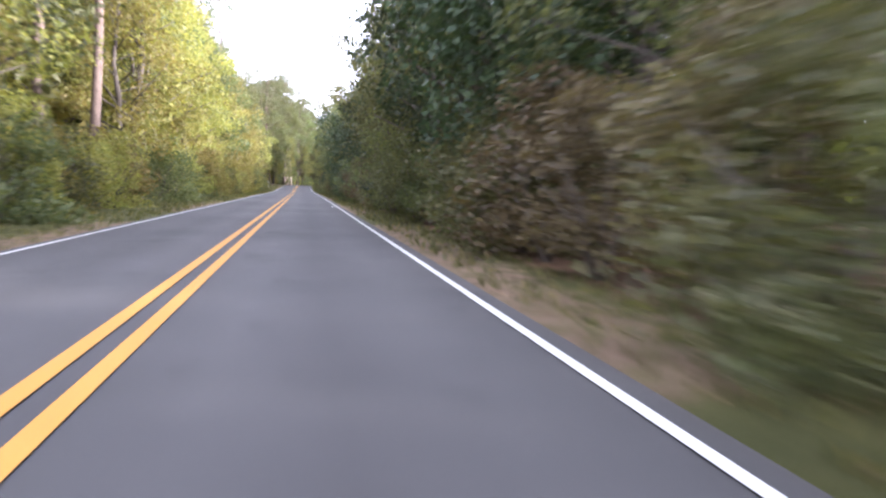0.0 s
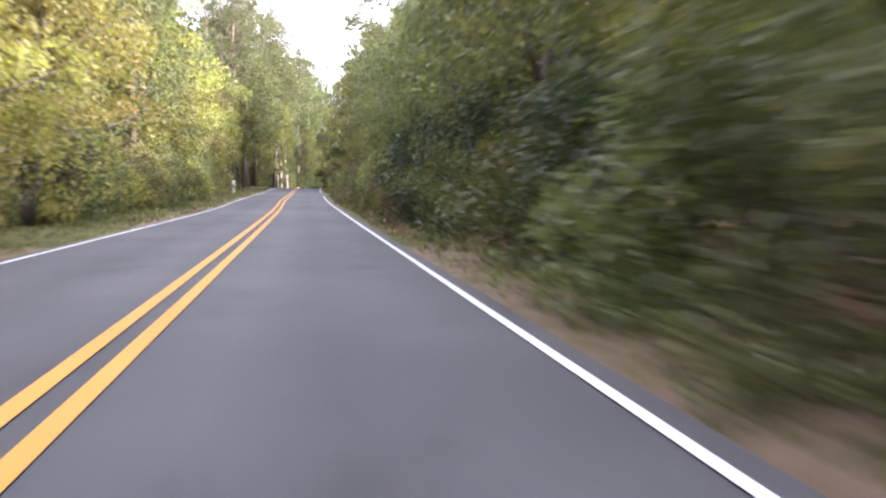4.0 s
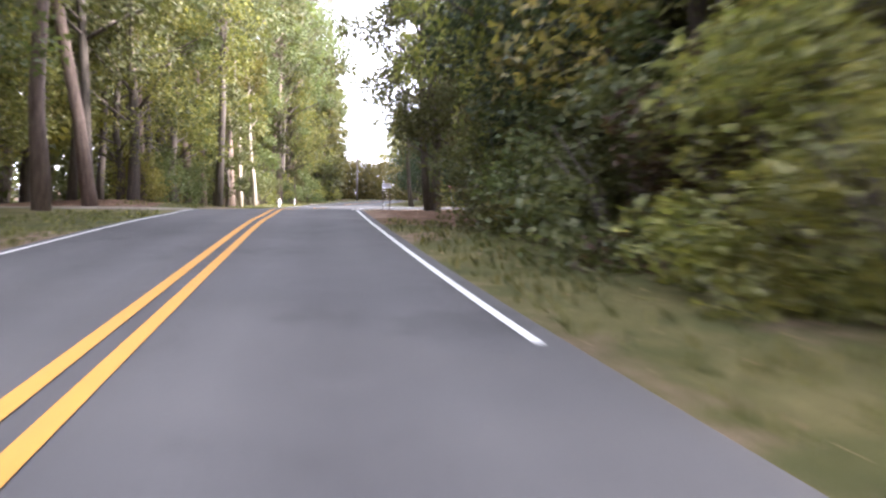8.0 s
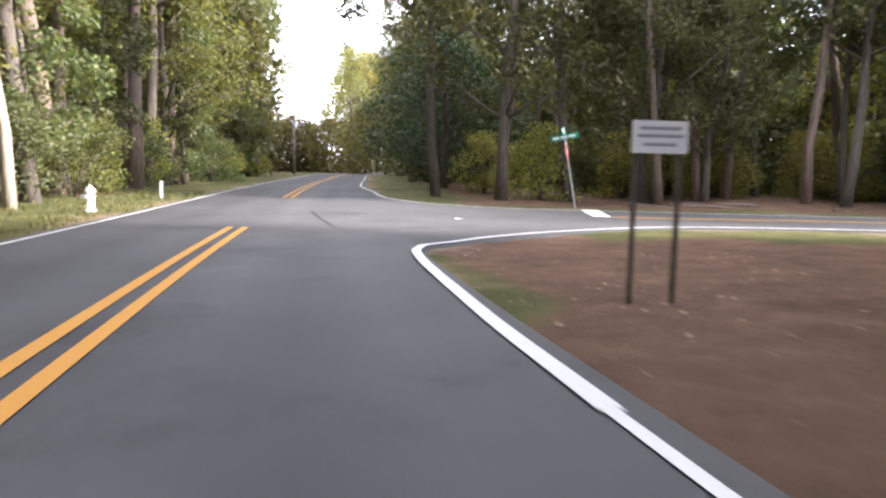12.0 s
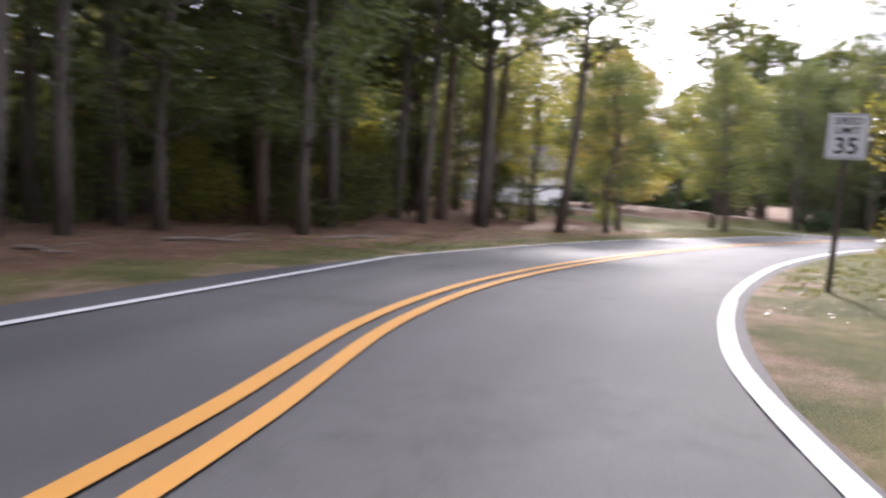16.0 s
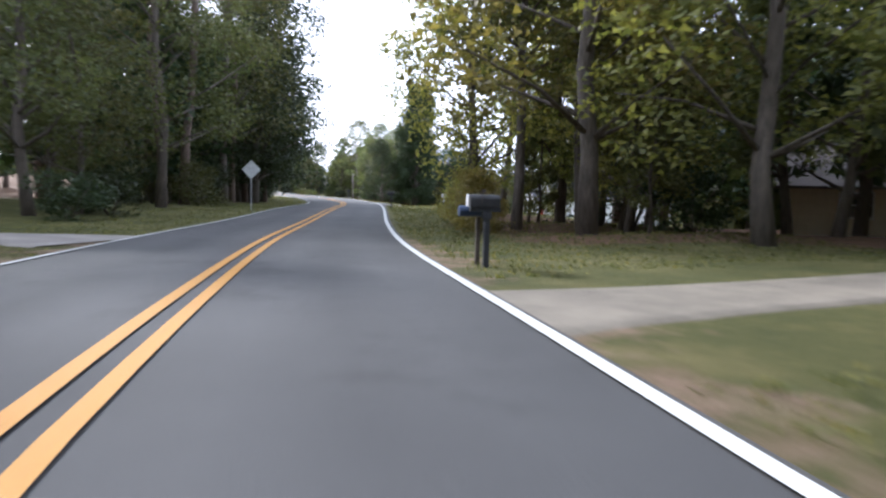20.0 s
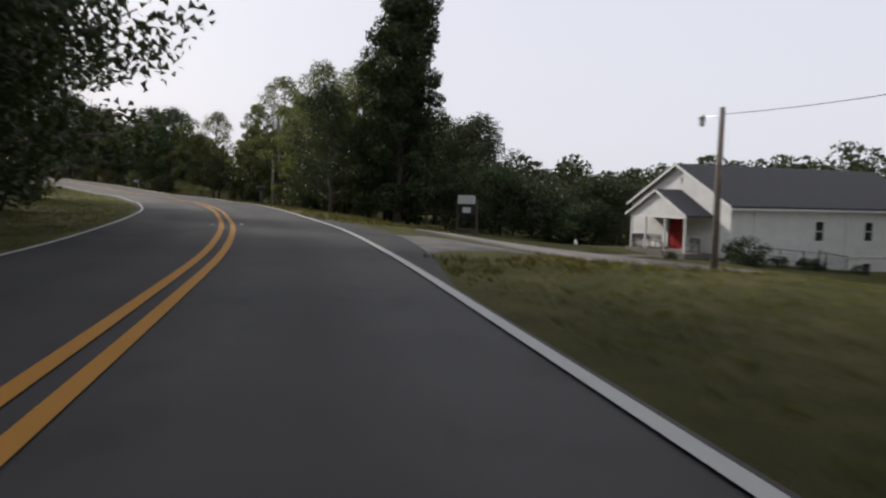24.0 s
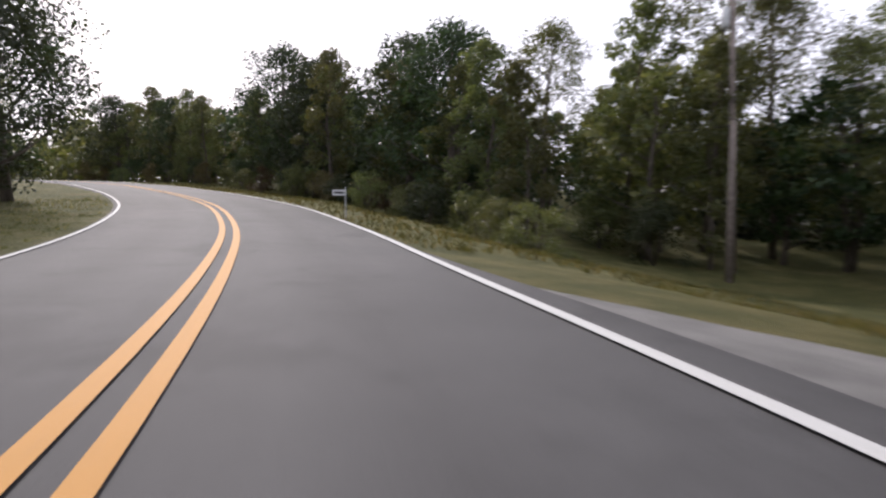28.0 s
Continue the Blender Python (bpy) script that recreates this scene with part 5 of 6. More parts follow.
# utility poles
def pole(m, h, label, arm=0.0, lamp=False, transformer=False):
    up_ = thing("utility_pole", m, label, "pole", "utility poles")
    part("shaft", tube(bmesh.new(), [(0, 0, -.5), (.03, 0, h * .5), (0, 0, h)], [.17, .14, .11], 12), POLE_WOOD, up_, smooth=True)
    if arm:
        part("crossarm", boxes(((-arm, -.06, h - .7), (arm, .05, h - .58)), bevel=.01), POLE_WOOD, up_)
        for k in (-.9, -.35, .35, .9):
            part("insulator", tube(bmesh.new(), [(k * arm, 0, h - .58), (k * arm, 0, h - .5), (k * arm, 0, h - .42)], [.03, .055, .03], 8), SIGN_BACK, up_)
    if transformer:
        part("transformer", tube(bmesh.new(), [(.3, -.1, h - 2.2), (.3, -.1, h - 2.15), (.3, -.1, h - 1.35), (.3, -.1, h - 1.25)], [.17, .19, .19, .1], 14), SIGN_BACK, up_, smooth=True)
    if lamp:
        part("lamp_arm", tube(bmesh.new(), [(0, 0, h - .5), (.5, 0, h - .32), (1.1, 0, h - .36)], [.025, .025, .025], 8), STEEL, up_)
        lh = part("lamp_head", tube(bmesh.new(), [(1.25, 0, h - .2), (1.25, 0, h - .3), (1.25, 0, h - .42)], [.07, .16, .14], 12), SIGN_BACK, up_)
        part("lens", tube(bmesh.new(), [(1.25, 0, h - .422), (1.25, 0, h - .62), (1.25, 0, h - .72)], [.13, .12, .05], 12), SIGN_WHITE, lh)
    return up_


pole(here(131.9, 108.9, 20), 6.5, "short weathered timber pole by the woods", 0)
pole(here(133.2, 105.8, 50, 0, 1.5), 13.0, "tall timber utility pole with a crossarm and transformer", .9, False, True)
pole(here(78.0, 147.4, -45, 0, 0.0) @ Matrix.Rotation(radians(0), 4, "Z"), 7.3, "timber pole carrying a yard lamp beside the chapel", 0, True)
pole(here(*A(318, -5.8)[:2], 0), 8.5, "timber utility pole far along the road", .8)


def wire(p0, p1, sag, label, r=.014):
    p0, p1 = Vector(p0), Vector(p1)
    pts = [tuple(p0.lerp(p1, k / 16) - Vector((0, 0, sag * 4 * (k / 16) * (1 - k / 16)))) for k in range(17)]
    w = part("power_cable", tube(bmesh.new(), pts, [r] * 17, 5), BLACK_METAL)
    return tagged(w, label, "cable", "overhead cables")


wire((131.9, 108.9, ground_z(131.9, 108.9) + 6.3), (*B(208, 13)[:2], ground_z(*B(208, 13)[:2]) + 5.0), .6, "thin black cable from the short pole")
wire((78.0, 147.4, ground_z(78, 147.4) + 7.0), (52, 172, ground_z(52, 172) + 9.5), 1.2, "black overhead power cable running to the woods")


# -- chapel --
def wall_with(name, length, height, openings, thick, material, parent, m, gable=0.0, label=""):
    """A wall along x with real openings (x0, x1, z0, z1), its outside towards -y; with a gable it rises to a point."""
    bm = bmesh.new()
    xs = sorted({0.0, length, *[o[0] for o in openings], *[o[1] for o in openings]})
    zs = sorted({0.0, height, *[o[2] for o in openings], *[o[3] for o in openings]})
    for x0, x1 in zip(xs, xs[1:]):
        for z0, z1 in zip(zs, zs[1:]):
            if not any(o[0] <= x0 and x1 <= o[1] and o[2] <= z0 and z1 <= o[3] for o in openings):
                box(bm, (x0, 0, z0), (x1, thick, z1))
    if gable:
        prism(bm, [(0, height), (length, height), (length / 2, height + gable)], 0, thick)
    bmesh.ops.remove_doubles(bm, verts=bm.verts, dist=.0005)
    w = part(name, bm, material, parent, label)
    w.matrix_basis = m
    return w


def laps(parent, length, z0, z1, openings, material, gable=0.0, base=0.0, step=.125, y=0.0):
    """Siding boards, each a piece of its own, proud of the wall."""
    z = z0
    while z < z1 + gable - .06:
        a, b = 0.0, length
        if z > z1:
            cut = (z - z1) / gable * length / 2
            a, b = cut + .02, length - cut - .12
        spans = [(a, b)]
        for o in openings:
            if o[2] - .08 < z < o[3]:
                spans = [s for q0, q1 in spans for s in ((q0, min(q1, o[0] - .09)), (max(q0, o[1] + .09), q1)) if s[1] - s[0] > .1]
        for s0, s1 in spans:
            bm = prism(bmesh.new(), [(s0, z), (s1, z), (s1, z + step * .96), (s0, z + step * .96)], -.004, -.003)
            for v in bm.verts:
                if v.co.z < z + .02:
                    v.co.y -= .012 if v.co.y < -.0035 else 0
                v.co.y += y
            part("siding_board", bm, material, parent)
        z += step


def window_unit(parent, x, z, w, h):
    f = part("window", boxes(((x - w / 2 - .08, -.03, z - .1), (x + w / 2 + .08, .04, z)), ((x - w / 2 - .08, -.03, z + h), (x + w / 2 + .08, .04, z + h + .08)),
                            ((x - w / 2 - .08, -.03, z), (x - w / 2, .04, z + h)), ((x + w / 2, -.03, z), (x + w / 2 + .08, .04, z + h)), ((x - w / 2, .0, z + h * .48), (x + w / 2, .035, z + h * .52))), TRIM_WHITE, parent)
    part("pane", boxes(((x - w / 2, .042, z), (x + w / 2, .05, z + h * .48))), GLASS_DARK, f)
    part("pane", boxes(((x - w / 2, .042, z + h * .52), (x + w / 2, .05, z + h))), GLASS_DARK, f)
    return f


def gable_roof(parent, length, depth, rise, over, z, material, m, thick=.12):
    """A pitched roof with its ridge along y, from y = -over to depth + over, spanning length in x."""
    half = length / 2 + over
    drop = rise * over / (length / 2)
    for sgn in (-1, 1):
        bm = bmesh.new()
        prof = [(length / 2, z + rise), (length / 2, z + rise + thick), (length / 2 + sgn * half, z - drop + thick), (length / 2 + sgn * half, z - drop)]
        prism(bm, prof, -over, depth + over)
        r = part("roof", bm, material, parent)
        r.matrix_basis = m
        bm = bmesh.new()
        prism(bm, [(length / 2, z + rise - .05), (length / 2, z + rise + thick - .01), (length / 2 + sgn * half, z - drop + thick - .01), (length / 2 + sgn * half, z - drop - .05)], -over - .05, -over - .002)
        b = part("bargeboard", bm, TRIM_WHITE, parent)
        b.matrix_basis = m


CZ = -1.45
CH = thing("chapel", pose(81.5, 132.7, CZ, 0, 0, 135), "white-sided chapel with a red door, gabled porch and dark shingle roof", "church")
I4 = Matrix.Identity(4)
CW, CL, EAVE, RISE = 9.6, 16.3, 3.05, 2.42
BASE = -1.9
W0 = Matrix.Translation((-CW / 2, 0, 0))
front_open = [(4.05, 5.5, .22, 2.35)]
wf = wall_with("front_wall", CW, EAVE, front_open, .2, SIDING, CH, W0, RISE)
laps(wf, CW, .1, EAVE, front_open, SIDING, RISE)
for k, dr in ((4.07, 0), (4.785, 1)):
    d_ = part("door", boxes(((k, .05, .23), (k + .7, .1, 2.33)), bevel=.005), RED_DOOR, CH)
    d_.matrix_basis = W0
    for zz in (.4, 1.35):
        part("door_panel", boxes(((k + .11, .035, zz), (k + .59, .0495, zz + .75)), bevel=.01), RED_DOOR, d_)
    part("handle", boxes(((k + (.63 if dr == 0 else .04), .01, 1.2), (k + (.66 if dr == 0 else .07), .0345, 1.35))), BLACK_METAL, d_)
fr = part("door_frame", boxes(((3.93, -.035, .2), (4.05, .04, 2.47)), ((5.5, -.035, .2), (5.62, .04, 2.47)), ((4.05, -.035, 2.35), (5.5, .04, 2.47))), TRIM_WHITE, CH)
fr.matrix_basis = W0
part("foundation", boxes(((-CW / 2 - .03, -.03, BASE), (CW / 2 - .2, .2, 0))), CONCRETE, CH)
# the long wall with two rows of windows
side_open = []
for a in (6.65, 10.65, 14.4):
    side_open += [(a - .33, a + .33, 1.05 - BASE, 2.2 - BASE), (a - .34, a + .34, -.92 - BASE, -.36 - BASE)]
sw = wall_with("side_wall", CL, EAVE - BASE, side_open, .2, SIDING, CH, Matrix.Translation((CW / 2, 0, BASE)) @ Matrix.Rotation(radians(90), 4, 'Z'))
laps(sw, CL, .1 - BASE, EAVE - BASE, side_open, SIDING)
for o in side_open:
    window_unit(sw, (o[0] + o[1]) / 2, o[2], o[1] - o[0], o[3] - o[2])
part("water_table", boxes(((0, -.045, -BASE), (CL, -.001, .08 - BASE))), TRIM_WHITE, sw)
for a in (1.65, 8.75, 12.9):
    part("downspout", boxes(((a - .04, -.11, .9), (a + .04, -.03, EAVE - BASE - .12)), bevel=.01), TRIM_WHITE, sw)
part("corner_board", boxes(((-.02, -.03, -BASE), (.1, -.0235, EAVE - BASE))), TRIM_WHITE, sw)
part("gutter", boxes(((-.35, -.52, EAVE - BASE - .24), (CL + .35, -.41, EAVE - BASE - .14)), bevel=.015), TRIM_WHITE, sw)
wall_with("side_wall", CL, EAVE - BASE, [], .2, SIDING, CH, Matrix.Translation((-CW / 2, CL, BASE)) @ Matrix.Rotation(radians(-90), 4, 'Z'))
wall_with("back_wall", CW - .4, EAVE - BASE, [], .2, SIDING, CH, Matrix.Translation((CW / 2 - .2, CL, BASE)) @ Matrix.Rotation(radians(180), 4, 'Z'), RISE * .95)
gable_roof(CH, CW, CL, RISE, .26, EAVE, SHINGLE, W0)
crescent = [(.17 * math.cos(radians(a)), .22 * math.sin(radians(a))) for a in range(-80, 81, 10)] + [(.17 * math.cos(radians(a)) * .55, .22 * math.sin(radians(a)) * .9) for a in range(80, -81, -10)]
vent = part("gable_ornament", prism(bmesh.new(), crescent, -.06, -.03), GREY_INK, CH, "grey crescent ornament in the gable")
vent.location = (.25, 0, 4.55)
# porch
PX, PD = .4, 1.8
part("porch_slab", boxes(((PX - 3.0, -PD - .15, -.6), (PX + 3.0, -.035, .2)), bevel=.02), CONCRETE, CH)
for k in (-2.65, -1.15, .8, 2.65):
    part("porch_post", boxes(((PX + k - .055, -PD, .202), (PX + k + .055, -PD + .11, 2.2)), bevel=.01), TRIM_WHITE, CH)
part("porch_beam", boxes(((PX - 2.85, -PD - .03, 2.202), (PX + 2.85, -PD + .17, 2.38))), TRIM_WHITE, CH)
pg = wall_with("porch_gable", 5.7, .02, [], .12, SIDING, CH, Matrix.Translation((PX - 2.85, -PD, 2.384)), 1.45)
laps(pg, 5.7, .05, .02, [], SIDING, 1.45)
gable_roof(CH, 5.7, PD - .22, 1.45, .18, 2.4, SHINGLE, Matrix.Translation((PX - 2.85, -PD, 0)), .1)
for n_ in range(2):
    part("step", boxes(((PX + .1, -PD - .5 - .3 * n_, -.6), (PX + 2.1, -PD - .155 - .345 * n_, .06 - .14 * n_)), bevel=.015), CONCRETE, CH)
for k in range(12):
    part("railing_bar", boxes(((PX - 2.6 + k * .12, -PD + .045, .25), (PX - 2.57 + k * .12, -PD + .075, .98))), BLACK_METAL, CH)
part("handrail", boxes(((PX - 2.65, -PD + .035, .982), (PX - 1.15, -PD + .08, 1.03))), BLACK_METAL, CH)
for k in range(8):
    part("railing_bar", boxes(((PX + .95 + k * .1, -PD - .2 - .07 * k, -.15), (PX + .974 + k * .1, -PD - .176 - .07 * k, .75))), BLACK_METAL, CH)
chm = CH.matrix_world.copy()


def bench(m):
    b = thing("bench", m, "dark iron bench on the chapel porch", "bench", "porch benches")
    for k in (-.55, .55):
        part("leg_frame", boxes(((k - .02, -.22, 0), (k + .02, -.18, .42)), ((k - .02, .18, 0), (k + .02, .22, .85)), ((k - .02, -.22, .4), (k + .02, .22, .43)), ((k - .02, -.24, .6), (k + .02, .2, .63))), BLACK_METAL, b)
    for j in range(4):
        part("seat_slat", boxes(((-.58, -.2 + j * .1, .432), (.58, -.12 + j * .1, .455))), WOOD_DARK, b)
    for j in range(3):
        part("back_slat", boxes(((-.58, .165, .52 + j * .12), (.58, .179, .6 + j * .12))), WOOD_DARK, b)
    return b


b1 = bench(chm @ pose(-1.5, -.6, .202, 0, 0, 0))
copy_thing(b1, chm @ pose(-2.2, -1.0, .202, 0, 0, 75))
copy_thing(b1, chm @ pose(2.55, -.8, .202, 0, 0, -12))
for x_, y_, sc in ((3.1, -2.7, .34), (5.9, .4, .95), (6.0, 2.6, .4), (6.05, 4.2, .45), (6.1, 5.3, .5), (6.0, 8.6, .4)):
    p_ = chm @ Vector((x_, y_, 0))
    PLANT_CLEAR = BLOCK[:]
    BLOCK.clear()
    plant("round_bush", p_.x, p_.y, sc)
    BLOCK.extend(PLANT_CLEAR)
# low wire fence round the shrubs along the long wall
wfn = thing("wire_fence", pose(81.5, 132.7, 0, 0, 0, 135), "low black wire fence beside the chapel's long wall", "fence")
prev = None
for n_, (x_, y_) in enumerate(((4.95, -.15), (6.9, -.15), (6.9, 1.6), (6.9, 3.3), (6.9, 5.0), (6.9, 6.6), (4.95, 6.6))):
    q_ = chm @ Vector((x_, y_, 0))
    gz_ = ground_z(q_.x, q_.y)
    part("fence_post", tube(bmesh.new(), [(x_, y_, gz_ - .3), (x_, y_, gz_ + 1.12)], [.03, .03], 8), BLACK_METAL, wfn)
    if prev:
        for r_ in range(6):
            a_, b_ = (*prev[:2], prev[2] + .1 + r_ * .19), (x_, y_, gz_ + .1 + r_ * .19)
            part("rail" if r_ in (0, 5) else "wire", tube(bmesh.new(), [a_, b_], [.018 if r_ in (0, 5) else .005] * 2, 5), BLACK_METAL, wfn)
        ln_ = math.hypot(x_ - prev[0], y_ - prev[1])
        for w_ in range(1, int(ln_ / .22)):
            f_ = w_ / int(ln_ / .22)
            xx, yy, zz = prev[0] + (x_ - prev[0]) * f_, prev[1] + (y_ - prev[1]) * f_, prev[2] + (gz_ - prev[2]) * f_
            part("wire", tube(bmesh.new(), [(xx, yy, zz + .1), (xx, yy, zz + 1.05)], [.004] * 2, 4), BLACK_METAL, wfn)
    prev = (x_, y_, gz_)

# chapel notice board by its drive
sb = thing("church_sign_board", pose(94.3, 136.4, ground_z(94.3, 136.4) - .05, 0, 0, 163) @ Matrix.Scale(.83, 4), "dark church sign board with pale panels between two posts", "sign")
for k in (-1.0, 1.0):
    part("post", boxes(((k - .08, -.08, -.4), (k + .08, .08, 2.95)), bevel=.01), WOOD_DARK, sb)
part("board", boxes(((-.915, -.05, 1.7), (.915, .05, 2.595)), bevel=.01), BOARD_DARK, sb)
part("rail", boxes(((-.915, -.04, .42), (.915, .04, .62)), bevel=.01), WOOD_DARK, sb)
part("base_kerb", boxes(((-1.4, -.3, -.1), (1.4, .3, .1)), bevel=.03), CONCRETE, sb)
up_panel = part("panel", boxes(((-.9, -.1, 2.6), (.9, -.082, 3.28)), bevel=.003), SIGN_WHITE, sb, "pale top panel")
part("panel", boxes(((-.42, -.066, 1.9), (.42, -.052, 2.32)), bevel=.003), SIGN_WHITE, sb, "small pale lower panel")
for k in range(3):
    part("lettering_bar", boxes(((-.65, -.106, 2.72 + k * .17), (.65, -.102, 2.77 + k * .17))), SIGN_BACK, up_panel)

# dark board on sawhorse legs in the near lawn
nz = max(ground_z(73.4, 171.1), ground_z(71.6, 171.5))
db = thing("display_board", pose(72.38, 171.25, nz, 0, 0, -12), "large dark display board on splayed timber legs in the lawn", "sign")
# near-black panel, its backlit darkness is put into the colour
part("panel", boxes(((-.8, -.03, .66), (.8, .03, 1.86)), bevel=.01), BOARD_DARK, db)
for k in (-.62, .62):
    part("upright", boxes(((k - .045, .032, .45), (k + .045, .1, 1.8)), bevel=.006), WOOD_DARK, db)
for x0, x1 in ((-1.35, -.12), (.12, 1.3)):
    part("beam", boxes(((x0, -.045, .5), (x1, .045, .6)), bevel=.008), WOOD_DARK, db)
    for x, o in ((x0, -.3), (x1, .3)):
        for y in (-.3, .3):
            part("leg", tube(bmesh.new(), [(x, y * .12, .56), (x + o, y, -.25)], [.05, .05], 6), WOOD_DARK, db)
pt = thing("propane_tank", pose(68.5, 140.2, ground_z(68.5, 140.2), 0, 0, 40), "white horizontal propane tank on the grass", "tank")
part("shell", tube(bmesh.new(), [(-1.2, 0, .55), (-1.12, 0, .55), (-.95, 0, .55), (.95, 0, .55), (1.12, 0, .55), (1.2, 0, .55)], [.12, .3, .4, .4, .3, .12], 18), TRIM_WHITE, pt, smooth=True)
part("dome", tube(bmesh.new(), [(0, 0, .94), (0, 0, 1.05), (0, 0, 1.12)], [.14, .14, .05], 12), TRIM_WHITE, pt)
for k in (-.7, .7):
    part("foot", boxes(((k - .08, -.25, -.1), (k + .08, .25, .2))), CONCRETE, pt)
fl = thing("garden_ornament", pose(88.1, 131.9, ground_z(88.1, 131.9), 0, 0, 30), "small white garden ornament on the grass", "ornament")
part("body", tube(bmesh.new(), [(0, 0, 0), (0, 0, .1), (.03, 0, .22), (.06, 0, .34)], [.12, .15, .1, .04], 10), TRIM_WHITE, fl, smooth=True)


# -- houses --
def house(name, m, label, w, d, h, rise, wall_m, roof_m, openings, garage=()):
    hs = thing(name, m, label, "house")
    fw = wall_with("front_wall", w, h, openings + list(garage), .2, wall_m, hs, I4)
    for o in openings:
        window_unit(fw, (o[0] + o[1]) / 2, o[2], o[1] - o[0], o[3] - o[2])
    for g in garage:
        gd = part("garage_door", boxes(((g[0], .06, g[2]), (g[1], .1, g[3]))), TRIM_WHITE, hs)
        for j in range(4):
            part("door_panel", boxes(((g[0] + .08, .045, g[2] + .08 + j * (g[3] - g[2]) / 4), (g[1] - .08, .0595, g[2] - .04 + (j + 1) * (g[3] - g[2]) / 4)), bevel=.006), TRIM_WHITE, gd)
        for j in range(4):
            ww = (g[1] - g[0]) / 4
            part("pane", boxes(((g[0] + j * ww + .12, .036, g[3] - .95), (g[0] + (j + 1) * ww - .06, .044, g[3] - .62))), GLASS_DARK, gd)
    wall_with("back_wall", w, h, [], .2, wall_m, hs, Matrix.Translation((0, d - .2, 0)))
    for x, r in ((.2, 90), (w, 90)):
        wall_with("end_wall", d - .4, h, [], .2, wall_m, hs, Matrix.Translation((x, .2, 0)) @ Matrix.Rotation(radians(r), 4, 'Z'), rise * .96)
    gable_roof(hs, d, w, rise, .45, h, roof_m, Matrix.Translation((w, 0, 0)) @ Matrix.Rotation(radians(90), 4, 'Z'))
    return hs


house("house", pose(46.6, 186.6, ground_z(43, 184) - .05, 0, 0, 176), "low tan house with a brown roof behind lawn trees", 13, 8, 2.35, 1.9, TAN_WALL, ROOF_BROWN, [(2.2, 3.4, .95, 1.95), (6, 7.2, .95, 1.95)], [(4.2, 5.1, .1, 2.1)])
house("house", pose(66.8, 235.4, ground_z(66.5, 234) - .05, 0, 0, -80), "pale grey house with a two-door garage behind trees", 8.4, 8, 2.8, 2.1, GREY_WALL, ROOF_BROWN, [(.7, 1.7, 1.0, 2.1)], [(2.5, 4.9, .05, 2.2), (5.4, 7.8, .05, 2.2)])

# -- litter, sticks and low growth --
lt = thing("paper_litter", pose(8.1, 243.3, .545, 0, 0, 20), "crumpled white paper litter lying on the asphalt", "litter")
bm = bmesh.new()
bmesh.ops.create_grid(bm, x_segments=7, y_segments=5, size=.085)
for v in bm.verts:
    v.co.z = .02 + .035 * noise.noise(v.co * 16)
    v.co.x *= 1.3
part("sheet", bm, LITTER_WHITE, lt)
for k, (s_, d_) in enumerate(((13.5, -8.2), (15.5, -7.6), (17, -8.8), (20, -7.9), (24, -8.4), (29, -8.0))):
    x, y, z = B(s_, d_)
    rz = 110 + k * 37
    stk = thing("fallen_branch", here(x, y, rz, dz=.04), "bare grey fallen branch on the leaf litter", "branch", "fallen branches")
    part("stem", tube(bmesh.new(), [(-1.2, 0, 0), (-.3, .1, .06), (.6, 0, .05), (1.3, .15, .12)], [.05, .04, .03, .012], 6), POLE_WOOD, stk)
    part("twig", tube(bmesh.new(), [(.1, .05, .05), (.5, .45, .18), (.8, .7, .2)], [.02, .014, .006], 5), POLE_WOOD, stk)


def tufts(label, spots, blades, h, material, seed, name="grass"):
    rng = np.random.default_rng(seed)
    spots = np.asarray(spots)
    z = heights(spots[:, 0], spots[:, 1])[0]
    n = len(spots) * blades
    base = np.repeat(np.column_stack([spots, z - .02]), blades, axis=0)
    base[:, :2] += rng.normal(0, .07, (n, 2))
    a = rng.uniform(0, math.tau, n)
    hh = h * rng.uniform(.5, 1.4, n)
    w = .012 * rng.uniform(.7, 1.6, n)
    side_ = np.column_stack([np.cos(a), np.sin(a), np.zeros(n)]) * w[:, None]
    bend = np.column_stack([-np.sin(a), np.cos(a), np.zeros(n)]) * (hh * rng.uniform(.1, .7, n))[:, None]
    mid = base + bend * .3 + np.column_stack([np.zeros(n), np.zeros(n), hh * .6])
    tip = base + bend + np.column_stack([np.zeros(n), np.zeros(n), hh])
    v = np.stack([base - side_, base + side_, mid + side_ * .8, tip, mid - side_ * .8], axis=1).reshape(-1, 3)
    return tagged(new(name, mesh_from(name, v, np.arange(5 * n).reshape(-1, 5), material)), label, "grass", kind="stuff")


def strip(road, s0, s1, d0, d1, n, seed):
    rng = np.random.default_rng(seed)
    out = []
    while len(out) < n:
        x, y, _, _ = at(road, rng.uniform(s0, s1), rng.uniform(d0, d1))
        if clear_of_roads(x, y, 3.75) and not any((x - bx) ** 2 + (y - by) ** 2 < 9 for bx, by in DRIVE_SPOTS):
            out.append((x, y))
    return out


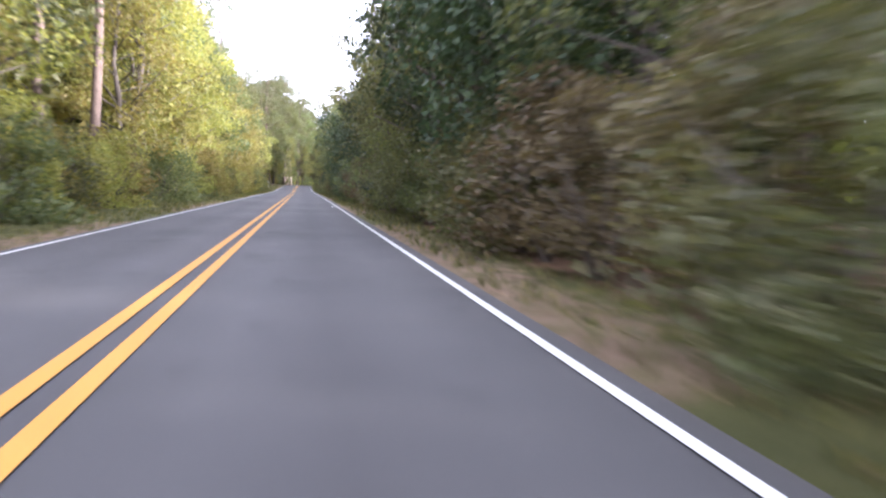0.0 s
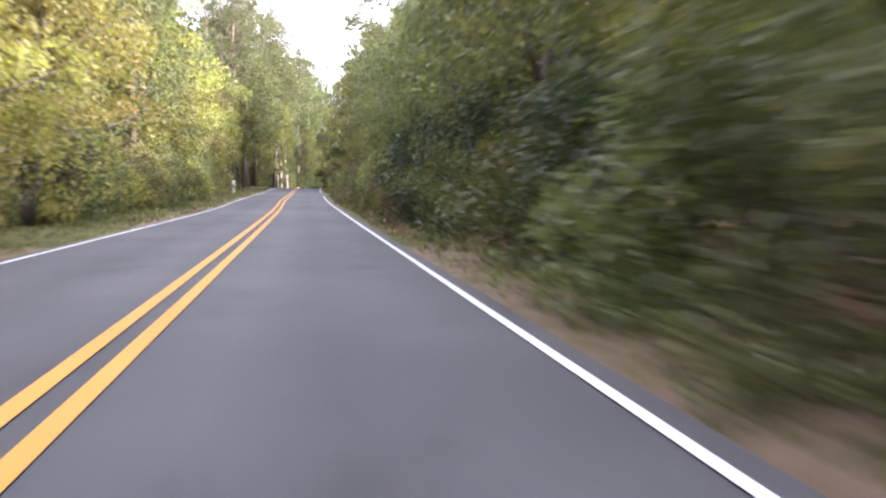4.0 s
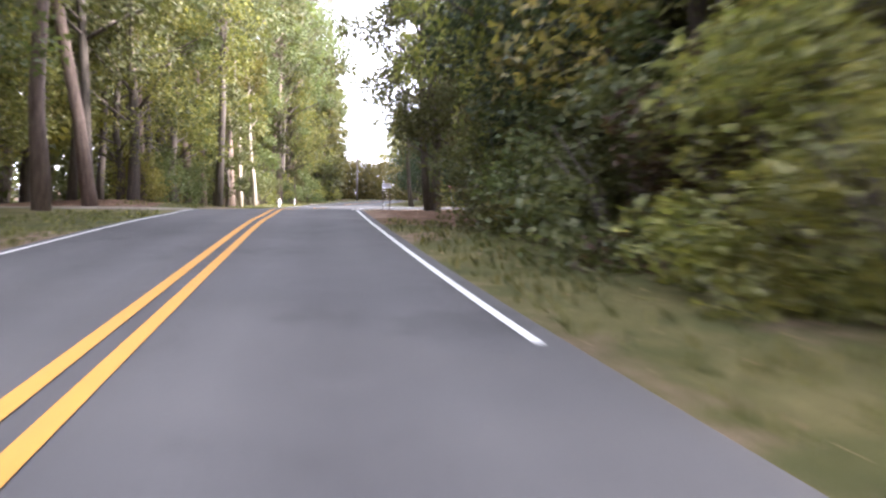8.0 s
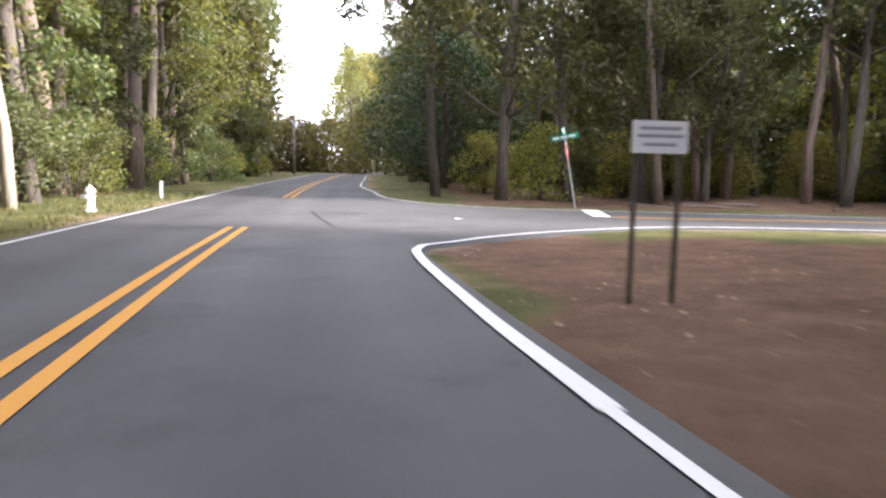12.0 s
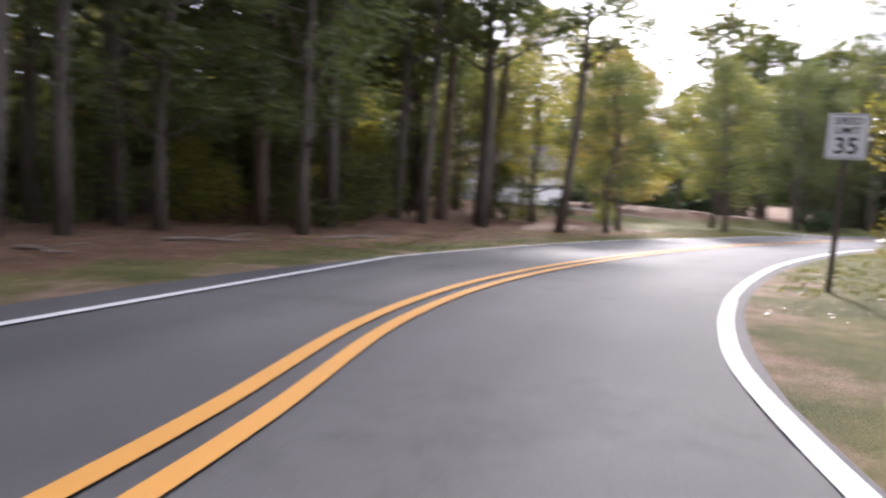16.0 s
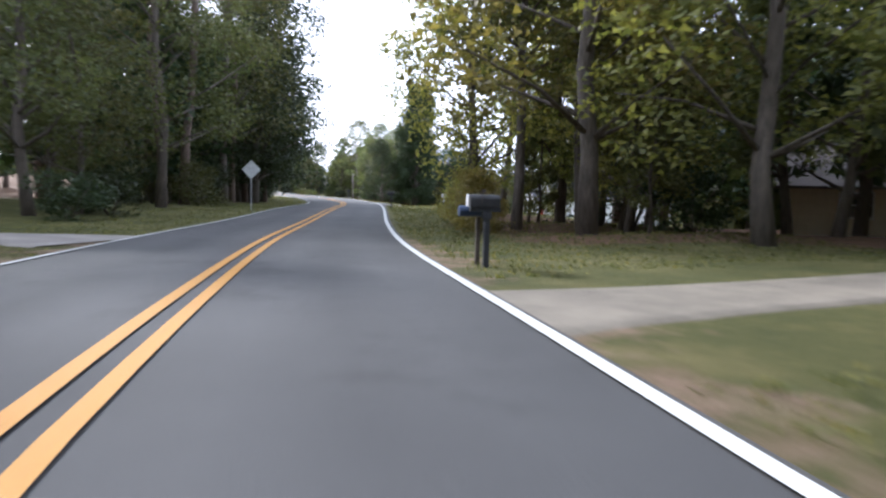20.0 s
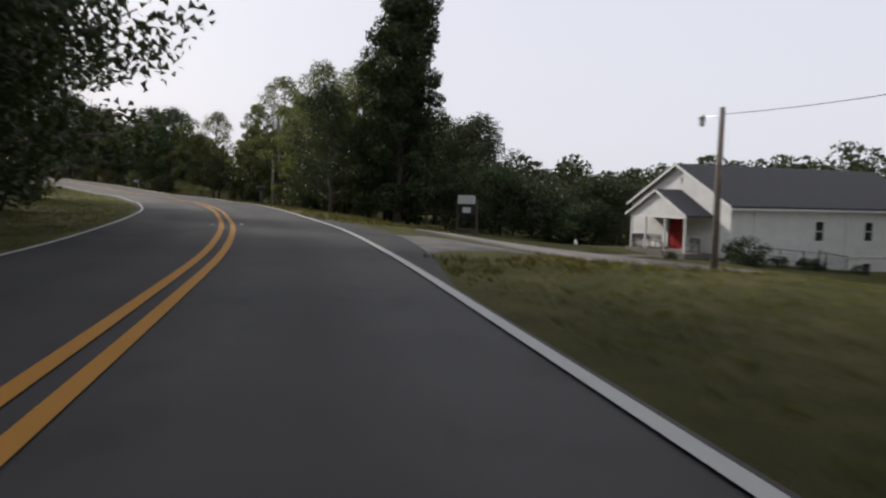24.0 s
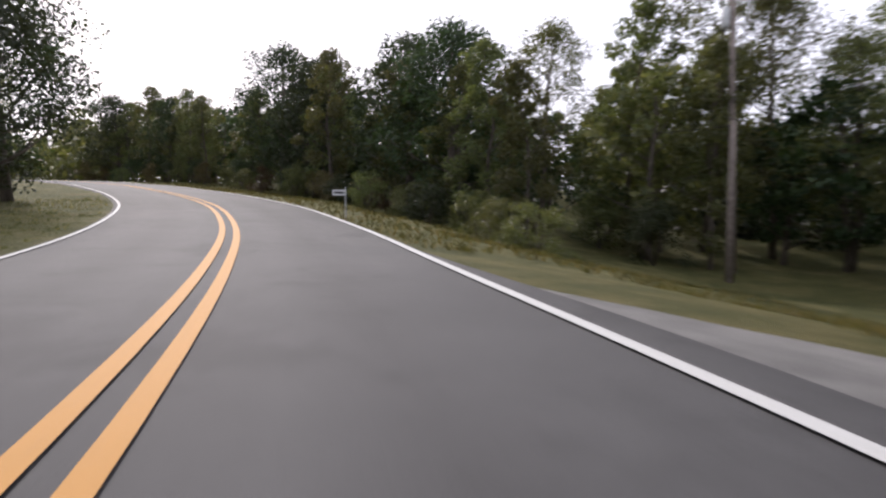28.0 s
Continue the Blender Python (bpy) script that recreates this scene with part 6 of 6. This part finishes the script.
DRIVE_SPOTS = [A(211, -5)[:2], A(209.5, -8.5)[:2], (3.5, 177.4), (6.5, 178.8), (9, 180), (45.8, 215), (44, 211.8), (42.3, 209), (39.5, 205.5), B(66, -6)[:2], B(66.5, -9)[:2], (83, 165), (84, 163), (86, 161.5), (85.5, 159), (87.5, 158), (87, 155.5), (87.3, 152.8), (85.5, 149.5), (83, 145.5), (80, 143.5), (77, 143), B(168, 4.6)[:2], B(171, 5)[:2], B(174, 4.6)[:2], B(166, 6)[:2], B(163.5, 7.8)[:2], B(160, 9.5)[:2]]
tufts("short roadside grass on the left verge", strip(ROAD_A, 66, 330, -7.5, -3.75, 5200, 21), 4, .13, GRASS, 22)
tufts("patchy grass along the right-hand ditch", strip(ROAD_A, 66, 272, 3.85, 5.6, 2400, 23), 4, .15, GRASS, 24)
tufts("mown grass of the lawns and verges", strip(ROAD_B, 24, 120, 3.8, 16, 13000, 25) + strip(ROAD_B, 24, 200, -9, -3.8, 6500, 26), 4, .075, GRASS, 27)
tufts("grass bank falling away from the bend", strip(ROAD_B, 112, 230, 3.8, 14, 6500, 28), 4, .14, GRASS, 29)


def fallen(label, spots, size, seed):
    rng = np.random.default_rng(seed)
    spots = np.asarray(spots)
    z = heights(spots[:, 0], spots[:, 1])[0]
    c = np.column_stack([spots, z + .03])
    a = rng.uniform(0, math.tau, len(c))
    s_ = size * rng.uniform(.6, 1.4, len(c))
    dx = np.column_stack([np.cos(a), np.sin(a), rng.uniform(-.3, .3, len(c))]) * s_[:, None]
    dy = np.column_stack([-np.sin(a), np.cos(a), rng.uniform(-.3, .3, len(c))]) * s_[:, None] * .6
    v = np.stack([c - dx, c + dy, c + dx, c - dy], axis=1).reshape(-1, 3)
    return tagged(new("fallen_leaves", mesh_from("fallen_leaves", v, np.arange(4 * len(c)).reshape(-1, 4), DEAD_LEAF)), label, "leaves", kind="stuff")


fallen("brown leaf and straw litter along the right verge", strip(ROAD_A, 66, 308, 3.8, 9, 5200, 31), .038, 32)
fallen("dry leaves scattered over the corner lawn", strip(ROAD_B, 20, 48, 3.8, 12, 2600, 33), .028, 34)
fallen("leaf litter under the woodland trees", strip(ROAD_B, 11, 56, -13, -4.5, 3600, 35) + strip(ROAD_A, 256, 290, -12, -6, 1500, 36), .04, 37)


def heap(x, y, r, n, seed):
    rng = np.random.default_rng(seed)
    a, q = rng.uniform(0, math.tau, n), r * rng.uniform(0, 1, n) ** .7
    return np.column_stack([x + q * np.cos(a), y + q * np.sin(a) * .7])


fallen("raked patch of brown leaves on the lawn", heap(31.2, 225.4, 2.5, 1900, 41), .065, 42)


# raised reflectors beside the double line, and a scrap on the first road
def road_marker(x, y, z, yaw):
    rm = thing("road_marker", pose(x, y, z, 0, 0, yaw), "small white raised road reflector beside the yellow lines", "reflector", "road reflectors")
    part("body", prism(bmesh.new(), [(-.055, 0), (.055, 0), (.035, .018), (-.035, .018)], -.05, .05), LITTER_WHITE, rm)
    part("lens", boxes(((-.034, -.056, .003), (.034, -.0505, .015))), SIGN_WHITE, rm)
    return rm


for s_ in (125.2, 150.6):
    for d_ in (-.44, .44):
        x, y, z, yaw_ = at(ROAD_B, s_, d_)
        road_marker(x, y, z + .002, yaw_)
sc_ = thing("paper_litter", pose(1.6, 42.3, .004, 0, 0, 70), "flat white paper scrap lying on the asphalt", "litter")
bm = bmesh.new()
bmesh.ops.create_grid(bm, x_segments=5, y_segments=4, size=.11)
for v in bm.verts:
    v.co.z = .015 + .025 * noise.noise(v.co * 12)
part("sheet", bm, LITTER_WHITE, sc_)
